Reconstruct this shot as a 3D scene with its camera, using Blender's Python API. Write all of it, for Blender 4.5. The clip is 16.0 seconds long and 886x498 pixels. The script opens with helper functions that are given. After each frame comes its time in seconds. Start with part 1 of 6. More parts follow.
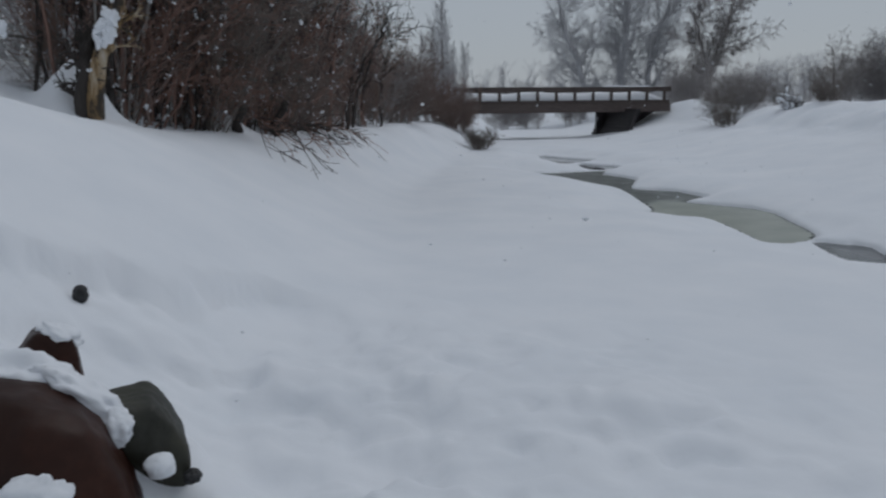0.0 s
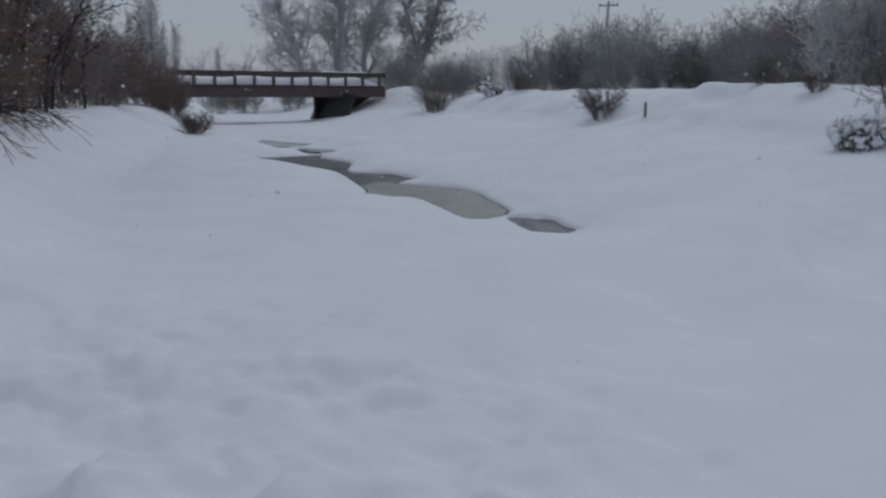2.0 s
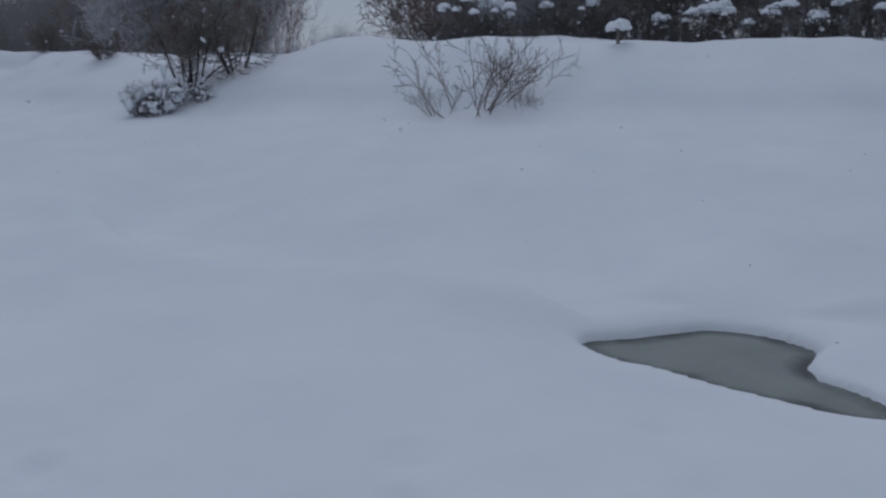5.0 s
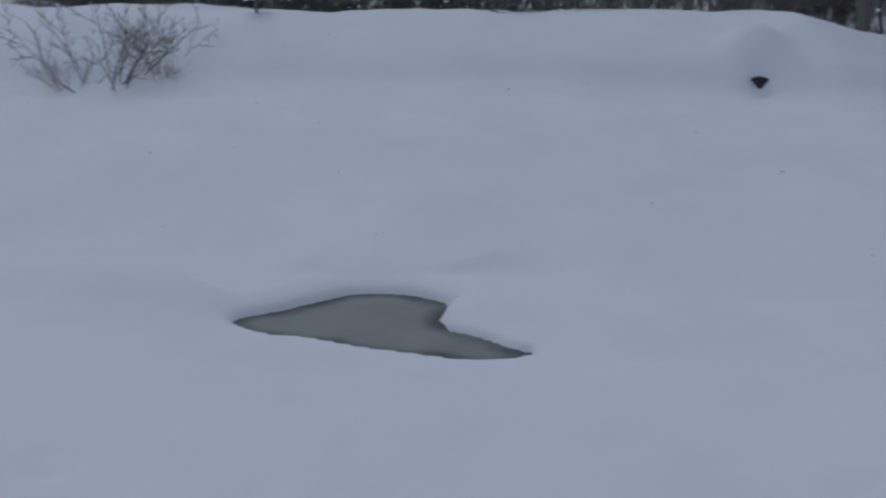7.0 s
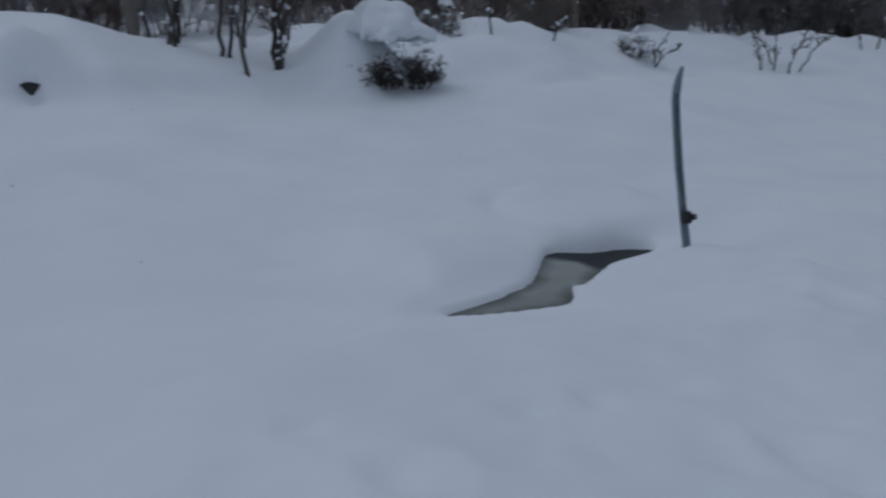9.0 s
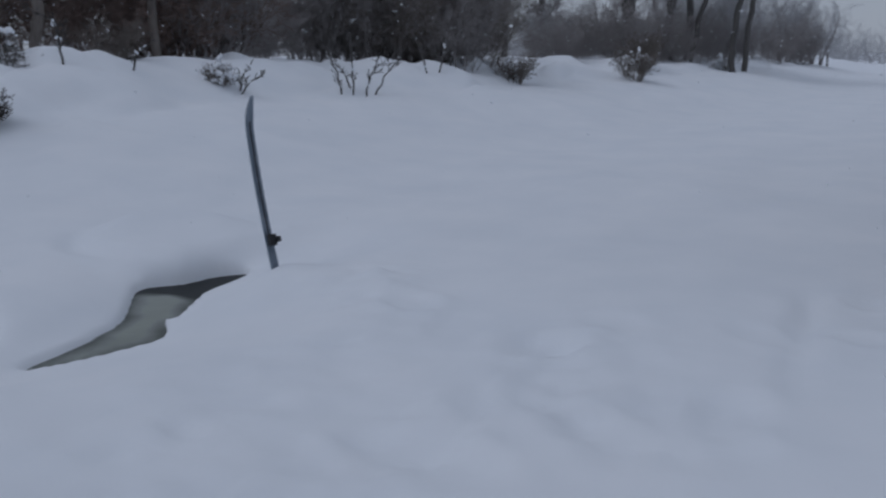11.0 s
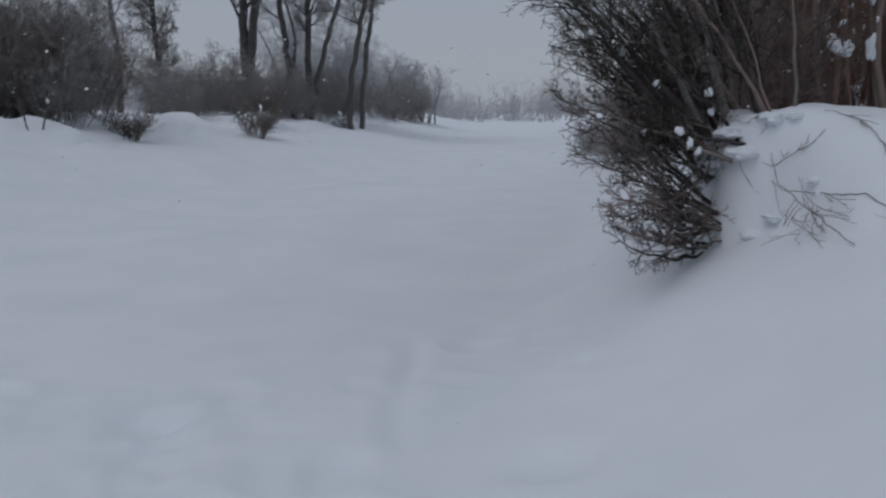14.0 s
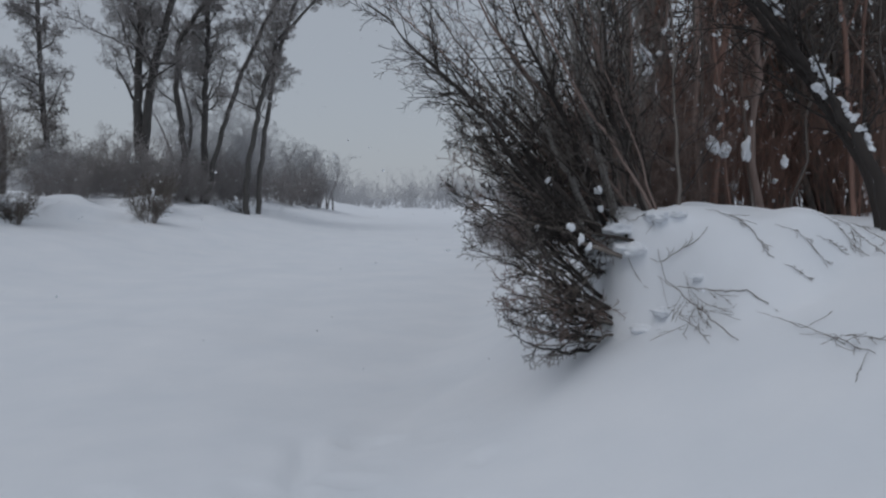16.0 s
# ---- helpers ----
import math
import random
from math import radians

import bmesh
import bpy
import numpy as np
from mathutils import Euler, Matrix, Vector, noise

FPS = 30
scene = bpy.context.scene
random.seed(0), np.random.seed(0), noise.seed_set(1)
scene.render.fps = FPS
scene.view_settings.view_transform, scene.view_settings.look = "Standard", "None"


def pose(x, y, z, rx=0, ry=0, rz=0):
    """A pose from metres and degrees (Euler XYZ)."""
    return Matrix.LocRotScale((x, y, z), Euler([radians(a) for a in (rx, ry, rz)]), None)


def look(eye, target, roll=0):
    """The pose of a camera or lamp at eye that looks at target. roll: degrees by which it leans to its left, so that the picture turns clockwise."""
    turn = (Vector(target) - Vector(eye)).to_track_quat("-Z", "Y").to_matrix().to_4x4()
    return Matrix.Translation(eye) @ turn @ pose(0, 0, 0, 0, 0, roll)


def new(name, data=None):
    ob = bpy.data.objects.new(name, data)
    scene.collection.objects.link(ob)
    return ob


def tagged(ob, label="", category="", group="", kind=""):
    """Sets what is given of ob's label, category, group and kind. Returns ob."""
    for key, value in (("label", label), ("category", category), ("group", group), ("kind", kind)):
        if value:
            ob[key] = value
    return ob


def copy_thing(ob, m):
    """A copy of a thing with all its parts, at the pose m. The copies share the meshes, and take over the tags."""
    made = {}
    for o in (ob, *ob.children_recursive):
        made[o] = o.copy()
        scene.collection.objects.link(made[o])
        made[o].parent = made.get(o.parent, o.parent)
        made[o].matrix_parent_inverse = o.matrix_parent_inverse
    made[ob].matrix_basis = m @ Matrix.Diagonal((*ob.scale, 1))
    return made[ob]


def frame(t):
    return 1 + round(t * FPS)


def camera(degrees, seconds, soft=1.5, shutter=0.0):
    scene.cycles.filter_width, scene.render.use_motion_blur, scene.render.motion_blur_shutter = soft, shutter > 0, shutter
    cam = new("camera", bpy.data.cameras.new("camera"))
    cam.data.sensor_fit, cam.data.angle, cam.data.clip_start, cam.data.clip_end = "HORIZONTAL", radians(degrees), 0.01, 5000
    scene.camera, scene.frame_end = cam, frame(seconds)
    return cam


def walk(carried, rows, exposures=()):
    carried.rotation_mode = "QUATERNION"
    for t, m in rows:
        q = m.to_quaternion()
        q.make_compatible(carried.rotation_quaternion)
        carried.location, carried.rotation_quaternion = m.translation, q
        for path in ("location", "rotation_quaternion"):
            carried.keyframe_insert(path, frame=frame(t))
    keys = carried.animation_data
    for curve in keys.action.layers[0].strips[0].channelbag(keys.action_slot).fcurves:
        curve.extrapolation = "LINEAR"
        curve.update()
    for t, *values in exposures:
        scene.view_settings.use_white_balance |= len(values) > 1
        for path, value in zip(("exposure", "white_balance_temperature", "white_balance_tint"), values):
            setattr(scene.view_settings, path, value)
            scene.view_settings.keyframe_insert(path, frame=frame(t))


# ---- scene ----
cam = camera(53.5, 16.0, soft=2.3, shutter=0.3)
PATH = [
    (0, (-0.608, -0.331, 2.154), (-4.520, 0.215, 1.522), -0.65),
    (0.5, (-0.610, -0.311, 2.152), (-4.461, 0.561, 1.511), -0.27),
    (1, (-0.590, -0.289, 2.147), (-4.366, 0.853, 1.489), -0.02),
    (1.5, (-0.464, -0.281, 2.154), (-4.141, 1.139, 1.473), 0.23),
    (2, (-0.163, -0.320, 2.150), (-3.704, 1.402, 1.448), 0.28),
    (2.5, (-0.164, -0.215, 2.141), (-3.506, 1.862, 1.422), 0.47),
    (3, (-0.163, -0.060, 2.119), (-3.228, 2.404, 1.392), 0.54),
    (3.5, (-0.241, 0.044, 2.067), (-2.920, 2.924, 1.341), 0.60),
    (4, (-0.391, 0.167, 2.023), (-2.580, 3.433, 1.290), 0.52),
    (4.2, (-0.466, 0.169, 1.968), (-2.432, 3.575, 1.239), 0.24),
    (6.3, (-0.418, 0.075, 2.069), (-1.154, 3.902, 1.169), -0.57),
    (6.5, (-0.377, 0.090, 2.105), (-0.909, 3.942, 1.171), -0.80),
    (7, (-0.264, 0.080, 2.067), (-0.209, 3.960, 1.098), -0.30),
    (7.5, (-0.108, 0.055, 2.063), (0.572, 3.870, 1.070), -0.15),
    (8, (0.068, 0.071, 1.994), (1.440, 3.703, 1.031), -0.29),
    (8.5, (0.182, 0.289, 2.027), (2.270, 3.563, 1.068), -0.32),
    (9, (0.280, 0.404, 2.005), (2.954, 3.224, 1.058), 0.03),
    (9.5, (0.328, 0.371, 1.998), (3.401, 2.758, 1.071), 0.18),
    (10, (0.337, 0.317, 1.996), (3.678, 2.328, 1.105), 0.31),
    (10.2, (0.314, 0.282, 2.016), (3.733, 2.159, 1.130), -0.03),
    (12.3, (0.257, -0.017, 2.079), (4.110, 0.756, 1.332), 0.12),
    (12.5, (0.281, -0.011, 2.090), (4.156, 0.652, 1.352), 0.14),
    (13, (0.314, -0.033, 2.082), (4.232, 0.355, 1.373), 0.26),
    (13.5, (0.349, -0.064, 2.087), (4.290, 0.053, 1.416), 0.13),
    (14, (0.378, -0.068, 2.101), (4.328, -0.232, 1.491), 0.13),
    (14.5, (0.413, -0.086, 2.104), (4.365, -0.440, 1.593), 0.29),
    (15, (0.427, -0.079, 2.131), (4.380, -0.539, 1.730), 0.15),
    (15.5, (0.441, -0.083, 2.140), (4.394, -0.625, 1.850), 0.51),
    (16, (0.438, -0.089, 2.154), (4.383, -0.715, 1.935), 1.07),
]
walk(cam, [(t, look(eye, target, roll)) for t, eye, target, roll in PATH],
     exposures=[(0, -0.43, 6150, 10), (1.5, -0.5, 6050, 11), (3.5, -0.62, 5680, 13), (7, -0.71, 5600, 12), (9, -0.76, 5600, 11), (10.5, -0.62, 5680, 13), (12.5, -0.62, 5820, 14), (14, -0.5, 6000, 12), (16, -0.34, 6150, 11)])

# ---- light: an overcast, snowing sky ----
world = bpy.data.worlds.new("overcast_sky")
scene.world = world
world.use_nodes = True
wn, wl = world.node_tree.nodes, world.node_tree.links
wn.clear()
sky = wn.new("ShaderNodeTexSky")
sky.sky_type, sky.sun_disc = "NISHITA", False
sky.sun_elevation, sky.sun_rotation = radians(58), radians(325)
sky_bg = wn.new("ShaderNodeBackground")
sky_bg.inputs["Strength"].default_value = 0.012
wl.new(sky.outputs["Color"], sky_bg.inputs["Color"])
cloud_bg = wn.new("ShaderNodeBackground")
cloud_bg.inputs["Color"].default_value = (0.90, 0.95, 1.0, 1)
cloud_bg.inputs["Strength"].default_value = 0.455
both = wn.new("ShaderNodeAddShader")
wout = wn.new("ShaderNodeOutputWorld")
wl.new(sky_bg.outputs[0], both.inputs[0])
wl.new(cloud_bg.outputs[0], both.inputs[1])
wl.new(both.outputs[0], wout.inputs["Surface"])

sun_data = bpy.data.lights.new("veiled_sun", "SUN")
sun_data.energy, sun_data.angle, sun_data.color = 0.62, radians(40), (1.0, 0.97, 0.93)
sun = new("veiled_sun", sun_data)
sun.matrix_world = look((-21, 30, 60), (0, 0, 0))


# ---- materials ----
def material(name, rough=0.8, metal=0.0):
    m = bpy.data.materials.new(name)
    m.use_nodes = True
    nt = m.node_tree
    b = nt.nodes["Principled BSDF"]
    b.inputs["Roughness"].default_value = rough
    b.inputs["Metallic"].default_value = metal
    return m, nt, b


def noise_node(nt, scale, detail=4.0, rough=0.55, stretch=None):
    tc = nt.nodes.new("ShaderNodeTexCoord")
    n = nt.nodes.new("ShaderNodeTexNoise")
    n.inputs["Scale"].default_value = scale
    n.inputs["Detail"].default_value = detail
    n.inputs["Roughness"].default_value = rough
    if stretch:
        mp = nt.nodes.new("ShaderNodeMapping")
        mp.inputs["Scale"].default_value = stretch
        nt.links.new(tc.outputs["Object"], mp.inputs["Vector"])
        nt.links.new(mp.outputs["Vector"], n.inputs["Vector"])
    else:
        nt.links.new(tc.outputs["Object"], n.inputs["Vector"])
    return n.outputs["Fac"]


def ramp(nt, fac, stops):
    r = nt.nodes.new("ShaderNodeValToRGB")
    e = r.color_ramp.elements
    e[0].position, e[0].color = stops[0][0], (*stops[0][1], 1)
    e[1].position, e[1].color = stops[-1][0], (*stops[-1][1], 1)
    for pos, col in stops[1:-1]:
        e.new(pos).color = (*col, 1)
    nt.links.new(fac, r.inputs["Fac"])
    return r.outputs["Color"]


def mixed(nt, fac, a, b):
    x = nt.nodes.new("ShaderNodeMix")
    x.data_type = "RGBA"
    for sock, v in ((x.inputs["Factor"], fac), (x.inputs["A"], a), (x.inputs["B"], b)):
        if isinstance(v, (int, float)):
            sock.default_value = v
        elif isinstance(v, tuple):
            sock.default_value = (*v, 1)
        else:
            nt.links.new(v, sock)
    return x.outputs["Result"]


def bumped(nt, b, layers):
    last = None
    for height, strength, dist in layers:
        bp = nt.nodes.new("ShaderNodeBump")
        bp.inputs["Strength"].default_value = strength
        bp.inputs["Distance"].default_value = dist
        nt.links.new(height, bp.inputs["Height"])
        if last:
            nt.links.new(last, bp.inputs["Normal"])
        last = bp.outputs["Normal"]
    nt.links.new(last, b.inputs["Normal"])


def snow_material(name="snow"):
    m, nt, b = material(name, 0.75)
    big, fine, grain = noise_node(nt, 0.9, 3), noise_node(nt, 9, 5, 0.6), noise_node(nt, 160, 2)
    nt.links.new(ramp(nt, big, [(0.3, (0.80, 0.83, 0.87)), (0.7, (0.86, 0.88, 0.91))]), b.inputs["Base Color"])
    b.inputs["Specular IOR Level"].default_value = 0.2
    bumped(nt, b, [(big, 0.25, 0.06), (fine, 0.25, 0.012), (grain, 0.25, 0.002)])
    return m


def bark_material(name, dark, light, rough=0.9, scale=14, vary=0.5):
    m, nt, b = material(name, rough)
    n1, n2 = noise_node(nt, scale, 5, 0.6, (1, 1, 0.25)), noise_node(nt, 1.3, 3)
    info = nt.nodes.new("ShaderNodeObjectInfo")
    col = ramp(nt, n1, [(0.3, dark), (0.75, light)])
    shade = ramp(nt, info.outputs["Random"], [(0.0, tuple(1 - vary for _ in range(3))), (1.0, (1, 1, 1))])
    x = nt.nodes.new("ShaderNodeMix")
    x.data_type, x.blend_type = "RGBA", "MULTIPLY"
    x.inputs["Factor"].default_value = 1
    nt.links.new(col, x.inputs["A"])
    nt.links.new(shade, x.inputs["B"])
    tint = mixed(nt, n2, x.outputs["Result"], tuple(0.5 * (p + q) for p, q in zip(dark, light)))
    nt.links.new(tint, b.inputs["Base Color"])
    bumped(nt, b, [(n1, 0.6, 0.01)])
    return m


SNOW = snow_material()
BARK_GREY = bark_material("grey_bark", (0.11, 0.1, 0.096), (0.3, 0.285, 0.27))
BARK_DARK = bark_material("dark_bark", (0.11, 0.094, 0.084), (0.31, 0.275, 0.245))
BARK_RED = bark_material("red_osier_bark", (0.2, 0.115, 0.09), (0.4, 0.25, 0.2))
BARK_BROWN = bark_material("brown_bark", (0.17, 0.122, 0.105), (0.36, 0.275, 0.24))
BARK_PALE = bark_material("pale_bark", (0.22, 0.21, 0.2), (0.46, 0.44, 0.41))
# both twig colours mix lying snow with painted paleness for snowfall haze
TWIG_DUSTED_HAZE = bark_material("dusted_haze_twig", (0.27, 0.25, 0.245), (0.48, 0.45, 0.44))
TWIG_HAZE = bark_material("haze_pale_twig", (0.44, 0.44, 0.455), (0.68, 0.68, 0.695))
BARK_MID = bark_material("sooty_grey_bark", (0.06, 0.056, 0.054), (0.17, 0.16, 0.15))
BARK_WET = bark_material("wet_black_bark", (0.028, 0.024, 0.022), (0.085, 0.072, 0.064))
STRAW = bark_material("dry_straw_stem", (0.13, 0.11, 0.085), (0.28, 0.24, 0.19))


# ---- mesh helpers ----
def mesh_object(name, verts, faces, mat, parent=None, label="", smooth=True):
    me = bpy.data.meshes.new(name)
    me.from_pydata([tuple(v) for v in verts], [], [tuple(q) for q in faces])
    me.materials.append(mat)
    if smooth:
        me.polygons.foreach_set("use_smooth", [True] * len(me.polygons))
    me.update()
    ob = new(name, me)
    if parent:
        ob.parent = parent
    if label:
        ob["label"] = label
    return ob


def part(name, bm, mat, parent=None, label="", smooth=False):
    me = bpy.data.meshes.new(name)
    bmesh.ops.recalc_face_normals(bm, faces=bm.faces[:])
    bm.to_mesh(me)
    bm.free()
    me.materials.append(mat)
    if smooth:
        me.polygons.foreach_set("use_smooth", [True] * len(me.polygons))
    ob = new(name, me)
    if parent:
        ob.parent = parent
    if label:
        ob["label"] = label
    return ob


def box_into(bm, size, m, bevel=0.0):
    made = bmesh.ops.create_cube(bm, size=1.0, matrix=m @ Matrix.Diagonal((*size, 1)))
    if bevel:
        edges = list({e for v in made["verts"] for e in v.link_edges})
        bmesh.ops.bevel(bm, geom=edges, offset=bevel, segments=2, affect="EDGES", profile=0.6)


def box(size, m, bevel=0.0):
    bm = bmesh.new()
    box_into(bm, size, m, bevel)
    return bm


# ---- ground: a frozen creek under snow, with its two banks ----
def lattice(ix, iy, seed):
    h = (ix * 374761393 + iy * 668265263 + seed * 974634777) & 0xFFFFFFFF
    h = ((h ^ (h >> 13)) * 1274126177) & 0xFFFFFFFF
    return ((h ^ (h >> 16)) & 0xFFFF) / 65535.0


def vnoise(x, y, seed=0):
    x, y = np.asarray(x, float), np.asarray(y, float)
    ix, iy = np.floor(x).astype(np.int64), np.floor(y).astype(np.int64)
    fx, fy = x - ix, y - iy
    fx, fy = fx**3 * (fx * (6 * fx - 15) + 10), fy**3 * (fy * (6 * fy - 15) + 10)
    a, b = lattice(ix, iy, seed), lattice(ix + 1, iy, seed)
    c, d = lattice(ix, iy + 1, seed), lattice(ix + 1, iy + 1, seed)
    return (a + (b - a) * fx) * (1 - fy) + (c + (d - c) * fx) * fy - 0.5


def step(a, b, v):
    s = np.clip((v - a) / (b - a), 0, 1)
    return s * s * (3 - 2 * s)


def along(x, *pairs):
    return np.interp(x, [p[0] for p in pairs], [p[1] for p in pairs])


def far_foot(x):
    return along(x, (-90, 27), (-60, 22), (-40, 18), (-22, 15.5), (-10, 12.8), (-5, 12.7), (4, 12.2), (9, 10.6), (17, 10.3), (26, 7.8), (34, 5.4), (42, 3.4), (60, 1.5), (80, -1), (150, -6))


def far_crest(x):
    return along(x, (-60, 2.0), (-34, 2.1), (-22, 2.15), (-14, 2.3), (-11, 2.0), (-9, 2.5), (-5, 2.5), (-2, 2.3), (3, 2.38), (5.5, 2.25), (7.5, 1.85), (9, 1.85), (11, 2.05), (14, 2.15), (22, 1.95), (30, 1.75), (45, 1.7), (80, 1.6))


def near_foot(x):
    return along(x, (-60, 9.5), (-45, 8.4), (-36, 5.8), (-28, 3.8), (-20, 1.9), (-14, 1.1), (-8, 0.4), (-3, -0.4), (2, -0.4), (5, -0.2), (8, -0.6), (14, -2.5), (25, -5.5), (40, -9), (80, -15), (150, -24))


def near_edge(x):
    return along(x, (-60, 6.2), (-45, 5.6), (-36, 3.1), (-28, 1.2), (-20, -1.3), (-14, -3.5), (-8, -4.5), (-3, -5), (3, -4.6), (6, -4.2), (9, -4.2), (14, -6), (25, -9), (40, -13), (80, -20), (150, -30))


def near_height(x):
    return along(x, (-60, 1.4), (-45, 1.45), (-28, 1.65), (-20, 1.65), (-14, 2.0), (-10, 2.45), (-5, 2.2), (0, 1.9), (4, 1.9), (9, 2.0), (25, 1.9), (60, 1.8))


def ellipse(x, y, cx, cy, a, b, turn=0.0):
    c, s = math.cos(radians(turn)), math.sin(radians(turn))
    u, v = (x - cx) * c + (y - cy) * s, -(x - cx) * s + (y - cy) * c
    return np.sqrt((u / a) ** 2 + (v / b) ** 2)


def poly_distance(x, y, poly):
    """Signed distance to a closed outline, negative inside."""
    x, y = np.asarray(x, float), np.asarray(y, float)
    best, inside = np.full(x.shape, 1e9), np.zeros(x.shape, bool)
    for (ax, ay), (bx, by) in zip(poly, poly[1:] + poly[:1]):
        t = np.clip(((x - ax) * (bx - ax) + (y - ay) * (by - ay)) / ((bx - ax) ** 2 + (by - ay) ** 2), 0, 1)
        best = np.minimum(best, np.hypot(x - ax - t * (bx - ax), y - ay - t * (by - ay)))
        cross = (ay > y) != (by > y)
        with np.errstate(divide="ignore", invalid="ignore"):
            inside ^= cross & (x < (bx - ax) * (y - ay) / (by - ay) + ax)
    return np.where(inside, -best, best)


def soft_outline(poly, rounds=2):
    """Rounds an outline off, keeping its corners in place."""
    for _ in range(rounds):
        n, out = len(poly), []
        for k in range(n):
            (ax, ay), (bx, by), (cx, cy), (dx, dy) = poly[k - 1], poly[k], poly[(k + 1) % n], poly[(k + 2) % n]
            out += [(bx, by), (0.5625 * (bx + cx) - 0.0625 * (ax + dx), 0.5625 * (by + cy) - 0.0625 * (ay + dy))]
        poly = out
    return poly


HEART = soft_outline([(-1.7, 6.16), (-1.39, 6.4), (-1.16, 6.59), (-0.91, 6.79), (-0.64, 6.82), (-0.37, 6.72), (-0.15, 6.51), (-0.19, 6.33), (-0.22, 6.15), (-0.16, 5.93), (0.06, 5.75), (0.22, 5.56), (0.39, 5.42), (0.04, 5.31), (-0.36, 5.44), (-0.73, 5.58), (-1.09, 5.77), (-1.38, 5.85)], 2)
SKI_POOL = soft_outline([(4.46, 4.78), (4.82, 4.8), (5.26, 4.86), (5.66, 4.97), (6.18, 5.32), (6.53, 5.5), (6.8, 5.25), (7.1, 5.15), (7.3, 4.9), (6.85, 4.84), (6.46, 4.84), (5.87, 4.63), (5.75, 4.67), (5.58, 4.54), (5.31, 4.38), (4.85, 4.54)], 2)
STREAM = soft_outline([(-28.71, 6.4), (-28.68, 7.35), (-29.17, 9.29), (-27.76, 8.62), (-25.55, 8.88), (-22.75, 7.78), (-21.67, 8.55), (-19.73, 8.54), (-19.3, 7.77), (-17.59, 8.62), (-15.68, 8.24), (-14.03, 7.75), (-13.3, 7.11), (-13.26, 6.58), (-13.9, 6.62), (-15.2, 6.84), (-16.4, 6.94), (-16.85, 6.48), (-16.92, 5.6), (-17.8, 6.42), (-19.48, 6.84), (-22.63, 7.42), (-24.57, 7.24), (-27.08, 7.01)], 2)
TIP = soft_outline([(-13.26, 7.3), (-13.03, 7.63), (-12.76, 7.88), (-12.11, 7.65), (-11.67, 7.64), (-11.2, 6.98), (-11.76, 6.84)], 2)
S1 = soft_outline([(-38.74, 9.36), (-36.7, 10.03), (-34.85, 10.58), (-33.1, 8.55)], 2)
S2 = soft_outline([(-32.96, 9.37), (-32.09, 9.93), (-30.65, 10.32), (-29.43, 8.86)], 2)
HOLES = [HEART, SKI_POOL, STREAM, TIP, S1, S2]
# hollows trodden round the boulders, and single boot prints filled by new snow
PIT = [(-5.9, -3.0), (-6.7, -2.2), (-7.2, -1.5), (-8.3, -0.8), (-8.2, -0.2), (-6.7, 0.0), (-5.6, 0.5), (-4.4, 0.9), (-3.4, 0.5), (-3.5, -0.8), (-3.9, -3.0)]
PIT_INNER = [(-5.6, -2.7), (-6.3, -1.6), (-6.5, -0.8), (-5.9, -0.25), (-4.9, 0.1), (-4.3, -0.3), (-4.9, -0.9), (-5.1, -1.9)]
print_rng = random.Random(17)
PRINTS = []
for cx, cy, wide, deep, count in ((-5.2, 0.1, 1.6, 1.0, 30), (4.4, 2.0, 1.5, 1.1, 34), (0.6, 3.4, 3.2, 0.7, 16), (-3.2, 1.6, 1.6, 1.2, 16), (5.2, -0.2, 2.2, 1.0, 16)):
    for k in range(count):
        PRINTS.append((cx + print_rng.uniform(-wide, wide), cy + print_rng.uniform(-deep, deep), print_rng.uniform(0, 180), print_rng.uniform(0.09, 0.19), print_rng.uniform(0.006, 0.034)))


def rim(x):
    """The near edge of the creek's sunken channel."""
    return along(x, (-9.5, 9.4), (-8.6, 8.6), (-7.46, 7.7), (-6.32, 6.8), (-5.68, 6.4), (-4.58, 6.15), (-3.57, 6.4), (-2.96, 6.58), (-2.35, 6.6), (-1.7, 6.1), (0.39, 5.2), (1.03, 4.6), (2.0, 4.2), (3.06, 4.15), (4.3, 4.55), (6, 5))


